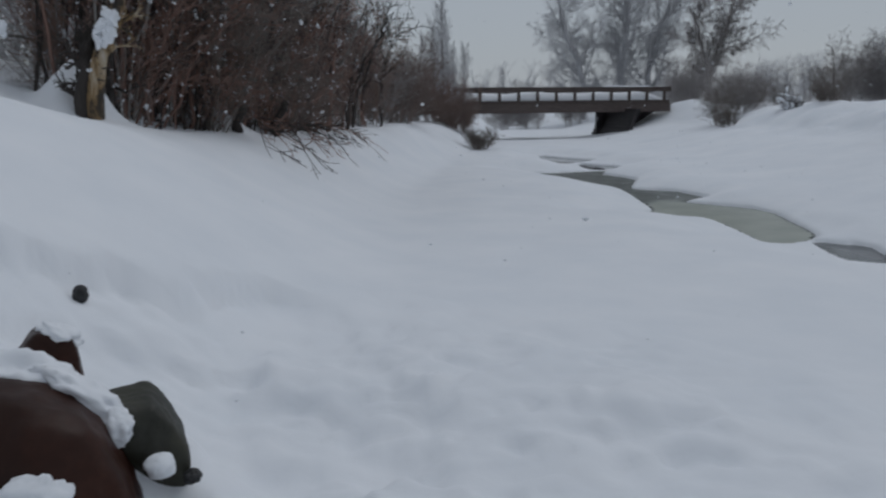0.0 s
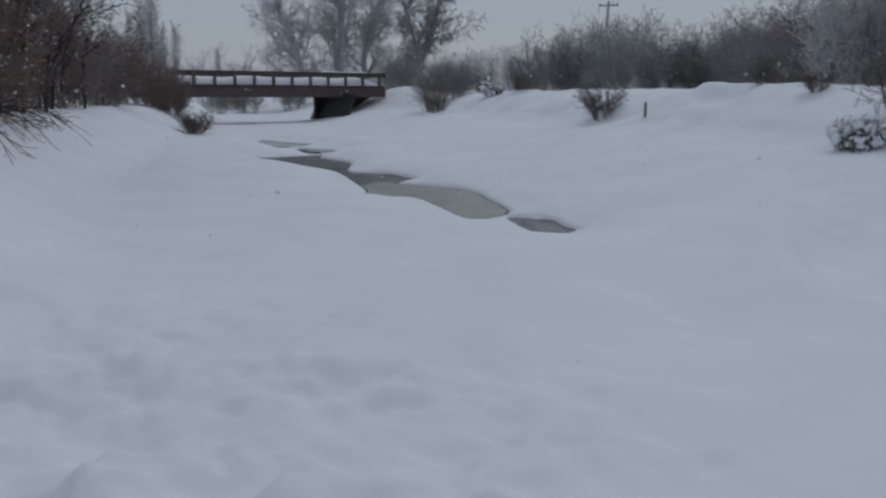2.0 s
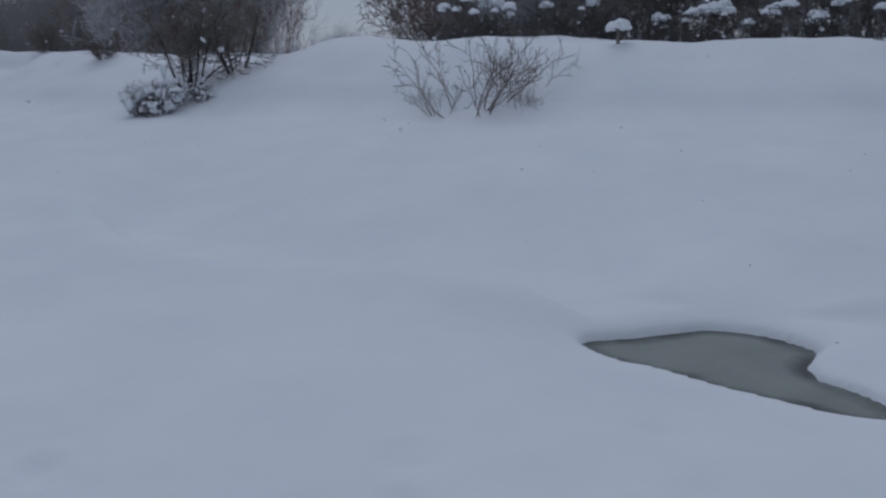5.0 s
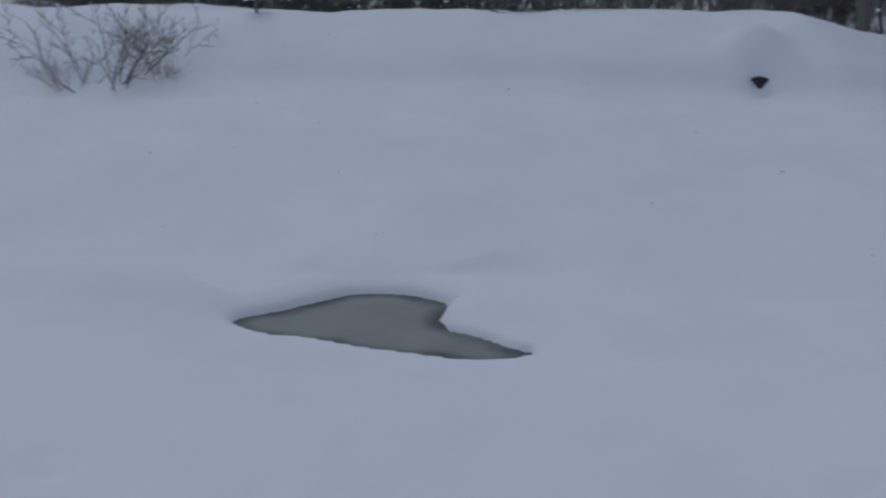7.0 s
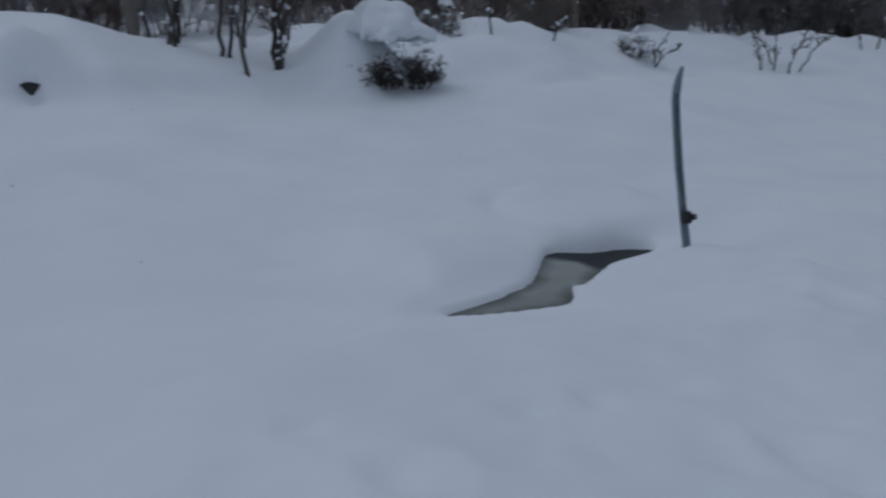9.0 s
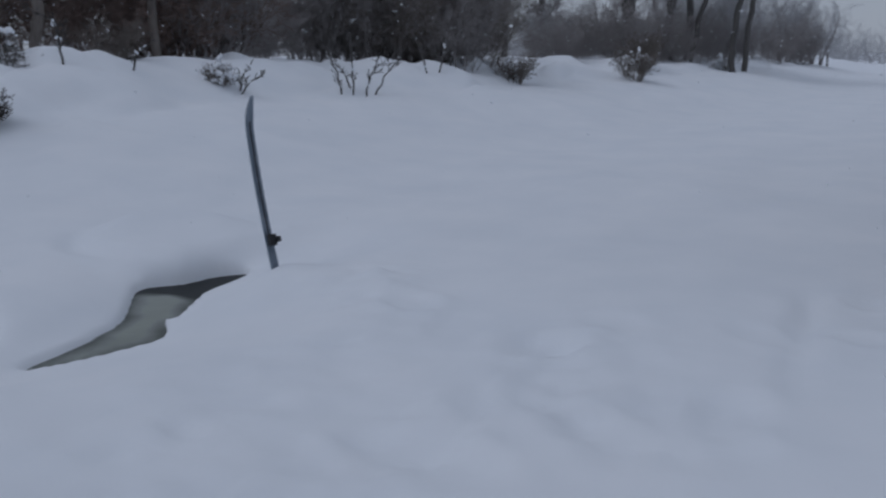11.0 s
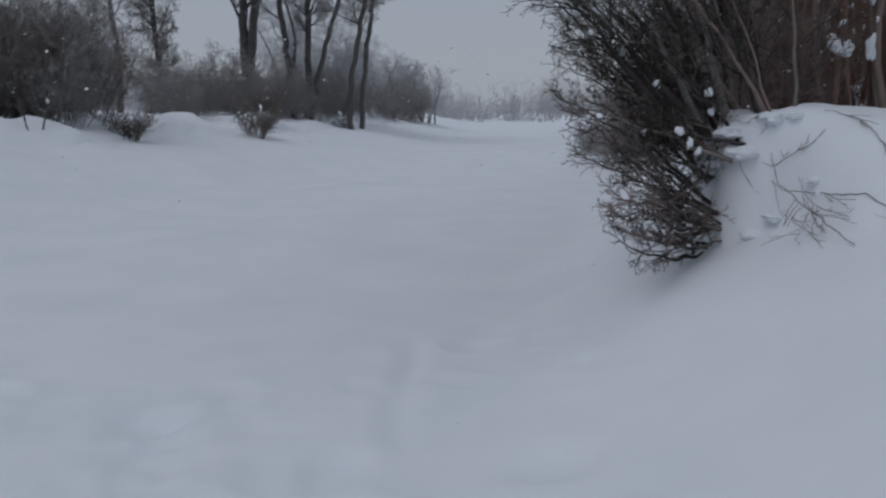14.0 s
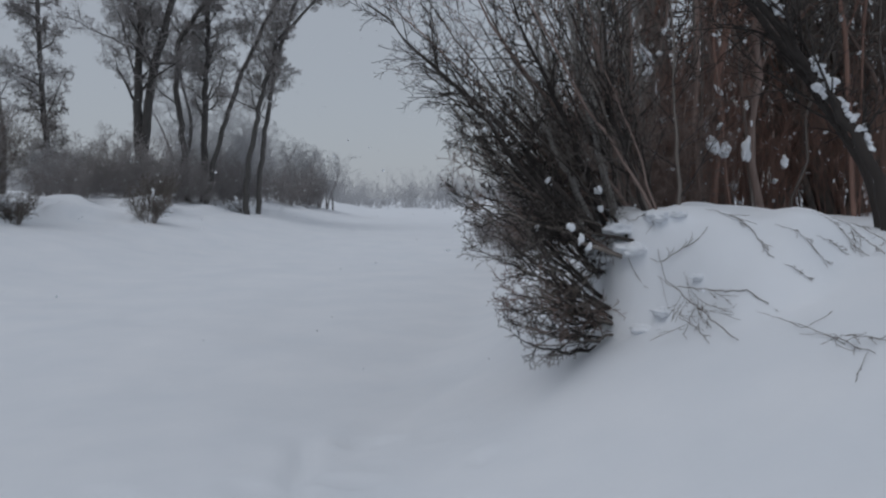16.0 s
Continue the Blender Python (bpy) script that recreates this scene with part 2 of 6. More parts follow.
def ground(x, y):
    x, y = np.asarray(x, float), np.asarray(y, float)
    z = 0.34 + 0.06 * vnoise(x / 3.1, y / 2.3, 1) + 0.03 * vnoise(x / 1.2, y / 0.9, 2) + 0.08 * vnoise(x / 7, y / 5, 12)
    z = z + 0.25 * step(15, 60, x)
    z = z + 0.05 * step(8, 11, x) * step(45, 30, x) * (vnoise(x / 2.4, y / 1.1, 31) + 0.5 * vnoise(x / 0.9, y / 0.6, 32))
    # the channel drops behind its near rim and climbs again slowly
    past, reach_x = y - rim(x), step(-9.3, -7.6, x) * step(5.2, 4.2, x)
    z = z + reach_x * (0.08 * np.exp(-((past + 0.3) / 0.4) ** 2) - 0.26 * step(-0.1, 0.5, past) * step(4.2, 0.7, past))
    z = z - 0.1 * np.exp(-((y - 5.05 + 0.2 * (x + 7)) / 0.5) ** 2) * step(-9.5, -7.8, x) * step(-4.6, -5.8, x)
    # snow heaped behind the heart-shaped opening and behind the deep pool
    z = z + 0.3 * np.exp(-((x + 0.5) / 0.85) ** 2) * step(6.9, 7.25, y) * step(9.8, 7.5, y)
    heap = ellipse(x, y, 7.55, 5.95, 0.85, 0.78, -30) * (1 + 0.1 * vnoise(x / 0.5, y / 0.5, 33))
    z = z + 0.24 * step(1.1, 0.5, heap) - 0.06 * np.exp(-((heap - 1.12) / 0.16) ** 2) * step(7.4, 6.9, x)
    f = far_foot(x) + 0.9 * vnoise(x / 4.0, y * 0, 3) + 0.35 * vnoise(x / 1.3, y * 0, 13)
    sharp = 0.1 + 0.14 * step(1.5, 3.5, x) * step(10.5, 8.5, x)
    z = z + (0.9 - sharp) * step(-6.0, 0.2, y - f) ** 1.3 + sharp * step(0.55, 1.0, y - f)
    z = z + np.maximum(far_crest(x) - 1.25, 0) * step(-0.3, 2.8, y - f)
    lumpy = 0.5 + 0.8 * step(-13, -18, x) + 0.8 * step(6, 9, x)
    z = z + step(0.4, 2.5, y - f) * lumpy * (0.28 * vnoise(x / 1.4, y / 1.4, 4) + 0.12 * vnoise(x / 0.5, y / 0.5, 14)) + 0.008 * np.maximum(y - f - 3, 0)
    z = z + (0.2 + 0.1 * step(12, 16, x)) * step(0.12, 0.42, vnoise(x / 1.2, y / 1.1, 21)) * step(-1.4, 0.5, y - f) * step(5, 2, y - f) * np.maximum(step(8, 11, x), step(-15, -19, x))
    n0, n1 = near_foot(x), near_edge(x)
    s = np.clip((n0 - y) / (n0 - n1), 0, 1.0)
    z = z + (near_height(x) - 0.35) * s * s * (3 - 2 * s) + 0.03 * np.maximum(n1 - y, 0)
    z = z + 0.3 * np.clip(n1 - y - 0.2, 0, 6) * step(-26, -19, x) * step(-7, -10, x)
    z = z + step(-0.6, 1.5, n1 - y) * (0.3 * vnoise(x / 1.5, y / 1.5, 5) + 0.12 * vnoise(x / 0.5, y / 0.5, 15))
    z = z + 0.42 * np.exp(-((x - 4.47) ** 2 + (y - 13.15) ** 2) / 0.2) - 0.24 * np.exp(-((x - 4.45) ** 2 / 0.07 + (y - 12.72) ** 2 / 0.05))
    swell = ellipse(x, y, 9.15, 12.0, 0.95, 0.85) * (1 + 0.25 * vnoise(x / 0.6, y / 0.6, 41) + 0.12 * vnoise(x / 0.25, y / 0.25, 42))
    z = z + 0.7 * step(1.2, 0.1, swell) + 0.35 * step(1.1, 0.2, ellipse(x, y, 8.75, 11.45, 0.7, 0.6))
    z = z + 0.95 * np.exp(-((x + 53.4) ** 2 / 6.0 + (y - 21.4) ** 2 / 3.0))
    z = z + 0.9 * np.exp(-((x + 14.5) ** 2 / 0.5 + (y + 3.82) ** 2 / 0.2) * (1 + 0.5 * vnoise(x / 0.4, y / 0.3, 51))) + 0.3 * np.exp(-((x + 14.8) ** 2 / 3.0 + (y + 5.0) ** 2 / 0.5)) + 0.4 * np.exp(-((x + 18.2) ** 2 + (y + 2.18) ** 2) / 0.2)
    # trampled, lumpy snow near the boulders
    rough = step(5.5, 2.0, np.hypot(x + 4.3, (y + 0.2) * 1.3))
    bend = 0.25 * vnoise(x / 0.3, y / 0.3, 19)
    tread = vnoise(x / 1.1 + bend, y / 0.6 + bend, 6)
    ledges = 0.09 * step(-0.1, 0.0, tread) + 0.09 * step(0.12, 0.2, tread) + 0.05 * step(-0.05, 0.02, vnoise(x / 0.45, y / 0.33 + bend, 7))
    rough = rough * step(-2.0, -3.4, x) + 0.3 * step(2.6, 0.8, np.hypot(x - 4.2, y - 1.9)) + 0.12 * step(6.5, 4.0, np.hypot(x, y)) * step(-2.5, 0.0, x)
    z = z + 0.6 * rough * (ledges - 0.06 + 0.15 * vnoise(x / 0.5, y / 0.4, 16) + 0.11 * vnoise(x / 0.2, y / 0.17, 25) + 0.06 * vnoise(x / 0.1, y / 0.1, 17))
    z = z + 0.27 * np.exp(-((x + 4.74) ** 2 / 0.08 + (y + 1.86) ** 2 / 0.05)) + 0.17 * np.exp(-((x + 4.39) ** 2 / 0.03 + (y + 1.3) ** 2 / 0.008))
    z = z - 0.3 * np.exp(-((x + 3.91) ** 2 / 0.12 + (y + 1.24) ** 2 / 0.08)) - 0.17 * np.exp(-((x + 4.29) ** 2 / 0.05 + (y + 1.04) ** 2 / 0.03))
    keep = step(0.5, 1.1, np.hypot(x + 4.4, y + 1.4))
    ragged = 0.3 * vnoise(x / 0.55, y / 0.45, 34) + 0.14 * vnoise(x / 0.2, y / 0.2, 35)
    near_pit = (x > -9.5) & (x < -2.5) & (y > -4) & (y < 2)
    if near_pit.any():
        xp, yp = x[near_pit], y[near_pit]
        fall = 0.2 * step(0.09, -0.09, poly_distance(xp, yp, PIT) + ragged[near_pit]) + 0.12 * step(0.07, -0.07, poly_distance(xp, yp, PIT_INNER) + ragged[near_pit])
        z[near_pit] = z[near_pit] - keep[near_pit] * fall * step(-2.6, -3.4, xp) * (1 - 0.65 * step(-0.9, 0.0, yp))
    for px, py, turn, size, deep in PRINTS:
        near = (np.abs(x - px) < 0.6) & (np.abs(y - py) < 0.6)
        if near.any():
            q = ellipse(x[near], y[near], px, py, size * 1.5, size, turn)
            z[near] = z[near] + (keep[near] if px < -3 else 1.0) * (0.35 * deep * np.exp(-((q - 1.35) / 0.3) ** 2) - deep * step(1.25, 0.5, q))
    # snow thrown up round the ski, a filled-in track, and a low scarp below the willow
    z = z + step(1.15, 0.3, ellipse(x, y, 6.2, 3.3, 0.85, 0.75)) * (0.05 + 0.1 * vnoise(x / 0.28, y / 0.24, 36) + 0.06 * vnoise(x / 0.12, y / 0.12, 37))
    z = z - 0.045 * np.exp(-((y + 0.06 + 0.05 * np.sin(x * 2.1)) / 0.1) ** 2) * step(4.5, 5.1, x) * step(7.3, 6.5, x)
    z = z - 0.05 * step(0.2, -0.2, y + 0.75 + 0.55 * (x - 7.5) + 0.3 * vnoise(x / 0.8, y / 0.8, 38)) * step(5.6, 6.6, x) * step(10.5, 8.6, x) * step(-2.2, -1.6, y)
    z = z + 0.012 * vnoise(x / 0.35, y / 0.35, 8) + 0.02 * step(5.5, 3.0, np.hypot(x, y)) * vnoise(x / 0.3, y / 0.3, 18)
    # drift beside the big willow: steep on its creek side, sloping on the others
    m = ellipse(x, y, 6.95, -3.35, 1.0, 1.0)
    side = step(0.0, 0.8, ((x - 6.95) * 0.05 + (y + 3.35) * 1.0) / np.maximum(m, 0.01))
    m = m * (1 + 0.14 * vnoise(x / 0.35, y / 0.35, 22) + 0.1 * vnoise(x / 0.9, y / 0.9, 23))
    top = 2.14 + 0.08 * vnoise(x / 0.6, y / 0.6, 9) + 0.08 * vnoise(x / 0.25, y / 0.25, 24) - 0.05 * m
    z = np.maximum(z, np.where(m < 3.7, top - 2.4 * step(0.75 + 0.15 * side, 3.6 - 2.3 * side, m), -9))
    z = np.maximum(z, 0.14)
    for poly in HOLES:
        xs, ys = [p[0] for p in poly], [p[1] for p in poly]
        near = (x > min(xs) - 2) & (x < max(xs) + 2) & (y > min(ys) - 2) & (y < max(ys) + 2)
        if near.any():
            d = poly_distance(x[near], y[near], poly)
            zz, e = z[near], np.maximum(d, 0)
            reach = np.hypot(sum(xs) / len(xs), sum(ys) / len(ys)) / 6.0
            back = step(-0.35 * reach, 0.35 * reach, y[near] - sum(ys) / len(ys))
            soft = 1.3 * reach ** 0.8 * (1 - back) + 0.55 * back
            if poly is SKI_POOL:
                soft = soft + (0.13 - soft) * back * step(6.3, 6.75, x[near])
            shore = 0.04 + 0.32 * (1 - np.exp(-e / soft))
            zz = np.minimum(zz, shore) * (1 - step(0.3, 1.9, d)) + zz * step(0.3, 1.9, d)
            zz = zz + 0.14 * np.exp(-((x[near] - 6.58) ** 2 + (y[near] - 4.08) ** 2) / 0.14)
            z[near] = np.where(d < 0.03, -0.22 + (zz + 0.22) * step(-0.04, 0.03, d), zz)
    return z


def height(x, y):
    return float(ground(np.array([x]), np.array([y]))[0])


def spaced(*runs):
    out = [runs[0][0]]
    for a, b, gap in runs:
        n = max(1, round((b - a) / gap))
        out += [a + (b - a) * (k + 1) / n for k in range(n)]
    return np.array(out)


GX = spaced((-900, -300, 100), (-300, -90, 15), (-90, -42, 1.0), (-42, -10, 0.16), (-10, -7, 0.12), (-7, -2.6, 0.05), (-2.6, 8.6, 0.06), (8.6, 14, 0.15), (14, 40, 0.5), (40, 160, 3), (160, 900, 60))
GY = spaced((-900, -120, 80), (-120, -30, 8), (-30, -7, 0.5), (-7, -3.2, 0.1), (-3.2, 3.0, 0.06), (3.0, 10.5, 0.06), (10.5, 18, 0.15), (18, 40, 0.6), (40, 160, 6), (160, 900, 60))
gx, gy = np.meshgrid(GX, GY)
gz = ground(gx, gy)
nx, ny = len(GX), len(GY)
ids = np.arange(nx * ny).reshape(ny, nx)
quads = np.stack([ids[:-1, :-1], ids[:-1, 1:], ids[1:, 1:], ids[1:, :-1]], -1).reshape(-1, 4)
snow_ground = mesh_object("ground", np.stack([gx, gy, gz], -1).reshape(-1, 3).tolist(), quads.tolist(), SNOW)
tagged(snow_ground, "deep soft snow over creek ice and banks", "snow ground", kind="structure")

# ---- water in the openings ----
m, nt, b = material("creek_water", 0.06)
wave = noise_node(nt, 2.2, 3)
nt.links.new(ramp(nt, noise_node(nt, 0.8, 3), [(0.35, (0.01, 0.013, 0.013)), (0.7, (0.022, 0.027, 0.025))]), b.inputs["Base Color"])
bumped(nt, b, [(wave, 0.15, 0.01)])
b.inputs["Specular IOR Level"].default_value = 0.2
WATER = m
bm = bmesh.new()
bmesh.ops.create_grid(bm, x_segments=60, y_segments=12, size=0.5, matrix=pose(-28, 9, 0.0) @ Matrix.Diagonal((92, 30, 1, 1)))
tagged(part("water", bm, WATER), "dark open creek water among the snow", "water", kind="structure")


def slush(poly, cell, label, mat, dark_end=None):
    """A sheet of grey ice frozen into an opening; its colour darkens towards the rim for the bank's shade, and towards
    a dark end.
    """
    xs, ys = [p[0] for p in poly], [p[1] for p in poly]
    cols, rows = np.arange(min(xs) - cell, max(xs) + 2 * cell, cell), np.arange(min(ys) - cell, max(ys) + 2 * cell, cell)
    px, py = np.meshgrid(cols, rows)
    d = poly_distance(px, py, poly)
    keep = (d < 0.08).ravel()
    number = np.cumsum(keep) - 1
    ids = np.arange(px.size).reshape(px.shape)
    q = np.stack([ids[:-1, :-1], ids[:-1, 1:], ids[1:, 1:], ids[1:, :-1]], -1).reshape(-1, 4)
    q = number[q[keep[q].all(1)]]
    v = np.stack([px.ravel()[keep], py.ravel()[keep], np.full(keep.sum(), 0.012)], -1)
    ob = mesh_object("ice_sheet", v.tolist(), q.tolist(), mat)
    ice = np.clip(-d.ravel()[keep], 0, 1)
    if dark_end:
        ice = ice - 1.2 * step(dark_end[0], dark_end[1], v[:, 0]) if dark_end[1] > dark_end[0] else ice * step(dark_end[1], dark_end[0], v[:, 0])
    ob.data.attributes.new("rim_shading", "FLOAT", "POINT").data.foreach_set("value", ice)
    return tagged(ob, label, "ice", group="ice sheets in the openings")


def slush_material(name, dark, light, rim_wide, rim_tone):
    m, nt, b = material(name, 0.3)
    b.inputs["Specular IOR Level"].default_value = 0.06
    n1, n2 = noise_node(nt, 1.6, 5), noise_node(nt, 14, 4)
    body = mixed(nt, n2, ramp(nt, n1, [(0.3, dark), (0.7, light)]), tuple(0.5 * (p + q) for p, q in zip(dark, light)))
    # holds the distance from the rim, which drives the painted rim shade
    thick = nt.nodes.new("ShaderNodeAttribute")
    thick.attribute_name = "rim_shading"
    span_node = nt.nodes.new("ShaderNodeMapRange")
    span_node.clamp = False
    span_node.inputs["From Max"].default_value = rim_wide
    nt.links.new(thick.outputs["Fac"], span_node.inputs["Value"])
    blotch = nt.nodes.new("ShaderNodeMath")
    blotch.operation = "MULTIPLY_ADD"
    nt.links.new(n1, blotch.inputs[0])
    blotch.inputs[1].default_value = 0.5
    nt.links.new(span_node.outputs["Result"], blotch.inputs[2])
    # the bank's shade and reflection along the rim are put into this colour
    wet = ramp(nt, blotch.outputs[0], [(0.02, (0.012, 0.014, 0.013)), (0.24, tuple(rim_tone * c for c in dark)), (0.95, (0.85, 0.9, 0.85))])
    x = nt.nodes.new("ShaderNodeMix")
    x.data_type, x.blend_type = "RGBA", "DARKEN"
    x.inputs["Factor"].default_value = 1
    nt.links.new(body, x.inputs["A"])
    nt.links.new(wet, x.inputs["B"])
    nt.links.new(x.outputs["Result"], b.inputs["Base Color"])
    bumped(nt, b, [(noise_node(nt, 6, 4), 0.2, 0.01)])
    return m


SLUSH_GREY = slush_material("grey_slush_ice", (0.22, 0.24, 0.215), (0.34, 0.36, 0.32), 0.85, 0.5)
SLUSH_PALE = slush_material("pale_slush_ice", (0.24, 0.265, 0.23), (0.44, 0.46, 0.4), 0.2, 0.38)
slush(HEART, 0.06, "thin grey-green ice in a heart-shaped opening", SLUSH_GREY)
# its dark end paints open water and the snow lip's shade into the ice
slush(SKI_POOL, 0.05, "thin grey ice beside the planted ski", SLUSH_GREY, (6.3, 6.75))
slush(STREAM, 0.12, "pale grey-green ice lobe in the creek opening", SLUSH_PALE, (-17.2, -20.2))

# ---- plants: bare wood grown branch by branch ----
class Wood:
    def __init__(self):
        self.v, self.f = [], []

    def tube(self, pts, radii, sides=3):
        base, n = len(self.v), len(pts)
        for k, (p, r) in enumerate(zip(pts, radii)):
            d = (pts[min(k + 1, n - 1)] - pts[max(k - 1, 0)]).normalized()
            a = d.orthogonal().normalized()
            b = d.cross(a)
            for s in range(sides):
                w = 2 * math.pi * s / sides
                self.v.append(p + (a * math.cos(w) + b * math.sin(w)) * r)
        for k in range(n - 1):
            for s in range(sides):
                q = (s + 1) % sides
                self.f.append((base + k * sides + s, base + k * sides + q, base + (k + 1) * sides + q, base + (k + 1) * sides + s))

    def blob(self, p, r, rng, flat=0.7, rings=6, around=9):
        """A ragged lump of caught snow."""
        base = len(self.v)
        off = Vector((rng.uniform(0, 99), rng.uniform(0, 99), rng.uniform(0, 99)))
        long = Vector((rng.gauss(0, 1), rng.gauss(0, 1), rng.gauss(0, 0.8))).normalized() * rng.uniform(0.3, 1.25)
        r = r * 0.8
        for k in range(rings + 1):
            w = math.pi * k / rings
            for s in range(around):
                u = 2 * math.pi * s / around
                d = Vector((math.cos(u) * math.sin(w), math.sin(u) * math.sin(w), math.cos(w) * flat))
                q = d * (1 + 0.75 * noise.noise(d * 1.1 + off) + 0.16 * noise.noise(d * 3.1 + off))
                self.v.append(p + (q + long * q.dot(long)) * r)
        for k in range(rings):
            for s in range(around):
                q = (s + 1) % around
                self.f.append((base + k * around + s, base + k * around + q, base + (k + 1) * around + q, base + (k + 1) * around + s))


def grow(woods, p, d, length, r, level, spec, rng, snow=None):
    s = spec[level]
    n = max(2, min(14, math.ceil(length / s["seg"])))
    pts, radii, dirs = [p.copy()], [r], [d.copy()]
    for k in range(n):
        jitter = Vector((rng.gauss(0, 1), rng.gauss(0, 1), rng.gauss(0, 1))) * s["wander"]
        d = (d + jitter + Vector((0, 0, s["up"]))).normalized()
        p = p + d * (length / n)
        pts.append(p.copy())
        dirs.append(d.copy())
        radii.append(max(s["tip"], r * (1 - (k + 1) / n * s["taper"])))
    woods[min(level, len(woods) - 1)].tube(pts, radii, s.get("sides", 3))
    if snow is not None and level >= 1 and rng.random() < s.get("snow", 0):
        k = rng.randrange(len(pts))
        snow.blob(pts[k] + Vector((0, 0, 0.01)), s["lump"] * (0.35 + 1.1 * rng.random() ** 4), rng, rng.uniform(0.5, 1.5))
    if level + 1 < len(spec):
        kids = max(1, round(s["kids"] * rng.uniform(0.75, 1.25)))
        turn = rng.uniform(0, 6.28)
        for k in range(kids):
            u = s["start"] + (1 - s["start"]) * (k + rng.random()) / kids
            i = min(n - 1, int(u * n))
            at = pts[i].lerp(pts[i + 1], u * n - i)
            axis = dirs[i].orthogonal().normalized()
            turn += 2.4
            axis.rotate(Matrix.Rotation(turn, 3, dirs[i]))
            out = dirs[i].copy()
            out.rotate(Matrix.Rotation(radians(s["angle"] * rng.uniform(0.7, 1.3)), 3, axis))
            grow(woods, at, out, length * s["ratio"] * (1 - s["thin"] * u) * rng.uniform(0.7, 1.25), max(s["tip"], radii[i] * s["girth"]), level + 1, spec, rng, snow)


def lv(seg, wander, up, kids, angle, ratio, start=0.2, taper=0.85, tip=0.004, girth=0.5, thin=0.5, sides=3, snow=0.0, lump=0.05):
    return dict(seg=seg, wander=wander, up=up, kids=kids, angle=angle, ratio=ratio, start=start, taper=taper, tip=tip, girth=girth, thin=thin, sides=sides, snow=snow, lump=lump)


def shrub(name, label, seed, stems, tall, spread, lean, girth, spec, mat, twig_mat, category="shrub"):
    rng = random.Random(seed)
    root = tagged(new(name), label, category)
    a, b, snow = Wood(), Wood(), Wood()
    for k in range(stems):
        w, q = rng.uniform(0, 6.28), spread * math.sqrt(rng.random())
        foot = Vector((math.cos(w) * q, math.sin(w) * q, -0.15))
        out = lean * (0.25 + 0.75 * rng.random())
        w += rng.gauss(0, 0.5)
        d = Vector((math.cos(w) * out, math.sin(w) * out, 1)).normalized()
        grow([a, b], foot, d, tall * rng.uniform(0.55, 1.05), girth * rng.uniform(0.6, 1.2), 0, spec, rng, snow)
    mesh_object("stem_clump", a.v, a.f, mat, root)["kind"] = "stuff"
    mesh_object("twig_spray", b.v, b.f, twig_mat, root)["kind"] = "stuff"
    if snow.v:
        mesh_object("snow_load", snow.v, snow.f, SNOW, root, "white lumps of caught snow")["kind"] = "stuff"
    return root


def tree(name, label, seed, tall, girth, spec, mat, twig_mat, forks=1, lean=(0, 0), category="tree"):
    rng = random.Random(seed)
    root = tagged(new(name), label, category)
    a, b, snow = Wood(), Wood(), Wood()
    for k in range(forks):
        w = rng.uniform(0, 6.28)
        o = 0.16 if forks > 1 else 0.03
        d = Vector((lean[0] + o * math.cos(w), lean[1] + o * math.sin(w), 1)).normalized()
        grow([a, b], Vector((0.25 * math.cos(w) * (forks > 1), 0.25 * math.sin(w) * (forks > 1), -0.4)), d, tall * rng.uniform(0.85, 1.05), girth * rng.uniform(0.8, 1.1), 0, spec, rng, snow)
    mesh_object("trunk", a.v, a.f, mat, root)
    mesh_object("crown", b.v, b.f, twig_mat, root, "bare leafless branches")
    if snow.v:
        mesh_object("snow_load", snow.v, snow.f, SNOW, root, "white lumps of caught snow")["kind"] = "stuff"
    return root


def stand(ob, x, y, turn=0.0, size=1.0, sink=0.0, lean=(0, 0)):
    return pose(x, y, height(x, y) - sink, lean[0], lean[1], turn) @ Matrix.Scale(size, 4)


def plant(first, used, x, y, turn, size, group="", sink=0.0, lean=(0, 0)):
    """Sets the first one of a kind, then copies of it."""
    m = stand(first, x, y, turn, size, sink, lean)
    if first.name in used:
        ob = copy_thing(first, m)
    else:
        used.add(first.name)
        first.matrix_basis = m
        ob = first
    if group:
        ob["group"] = group
    return ob


USED = set()
TREE_SPEC = [lv(0.9, 0.09, 0.04, 16, 46, 0.38, 0.16, 0.82, 0.04, 0.4, 0.45, 7),
             lv(0.5, 0.2, 0.07, 8, 46, 0.44, 0.12, 0.85, 0.018, 0.45, 0.4, 4),
             lv(0.35, 0.22, 0.05, 7, 46, 0.48, 0.1, 0.8, 0.010, 0.5, 0.4, 3, 0.02, 0.07),
             lv(0.3, 0.24, 0.03, 5, 50, 0.55, 0.1, 0.7, 0.0075, 0.6, 0.3, 3),
             lv(0.25, 0.24, 0.0, 0, 0, 0, 0, 0.5, 0.0065)]
POPLAR_SPEC = [lv(1.0, 0.04, 0.08, 46, 28, 0.26, 0.1, 0.85, 0.03, 0.35, 0.6, 5),
               lv(0.5, 0.1, 0.12, 9, 34, 0.4, 0.15, 0.8, 0.012, 0.5, 0.4, 3),
               lv(0.35, 0.14, 0.08, 5, 38, 0.5, 0.1, 0.7, 0.009, 0.6, 0.3, 3),
               lv(0.3, 0.15, 0.0, 0, 0, 0, 0, 0.5, 0.008)]
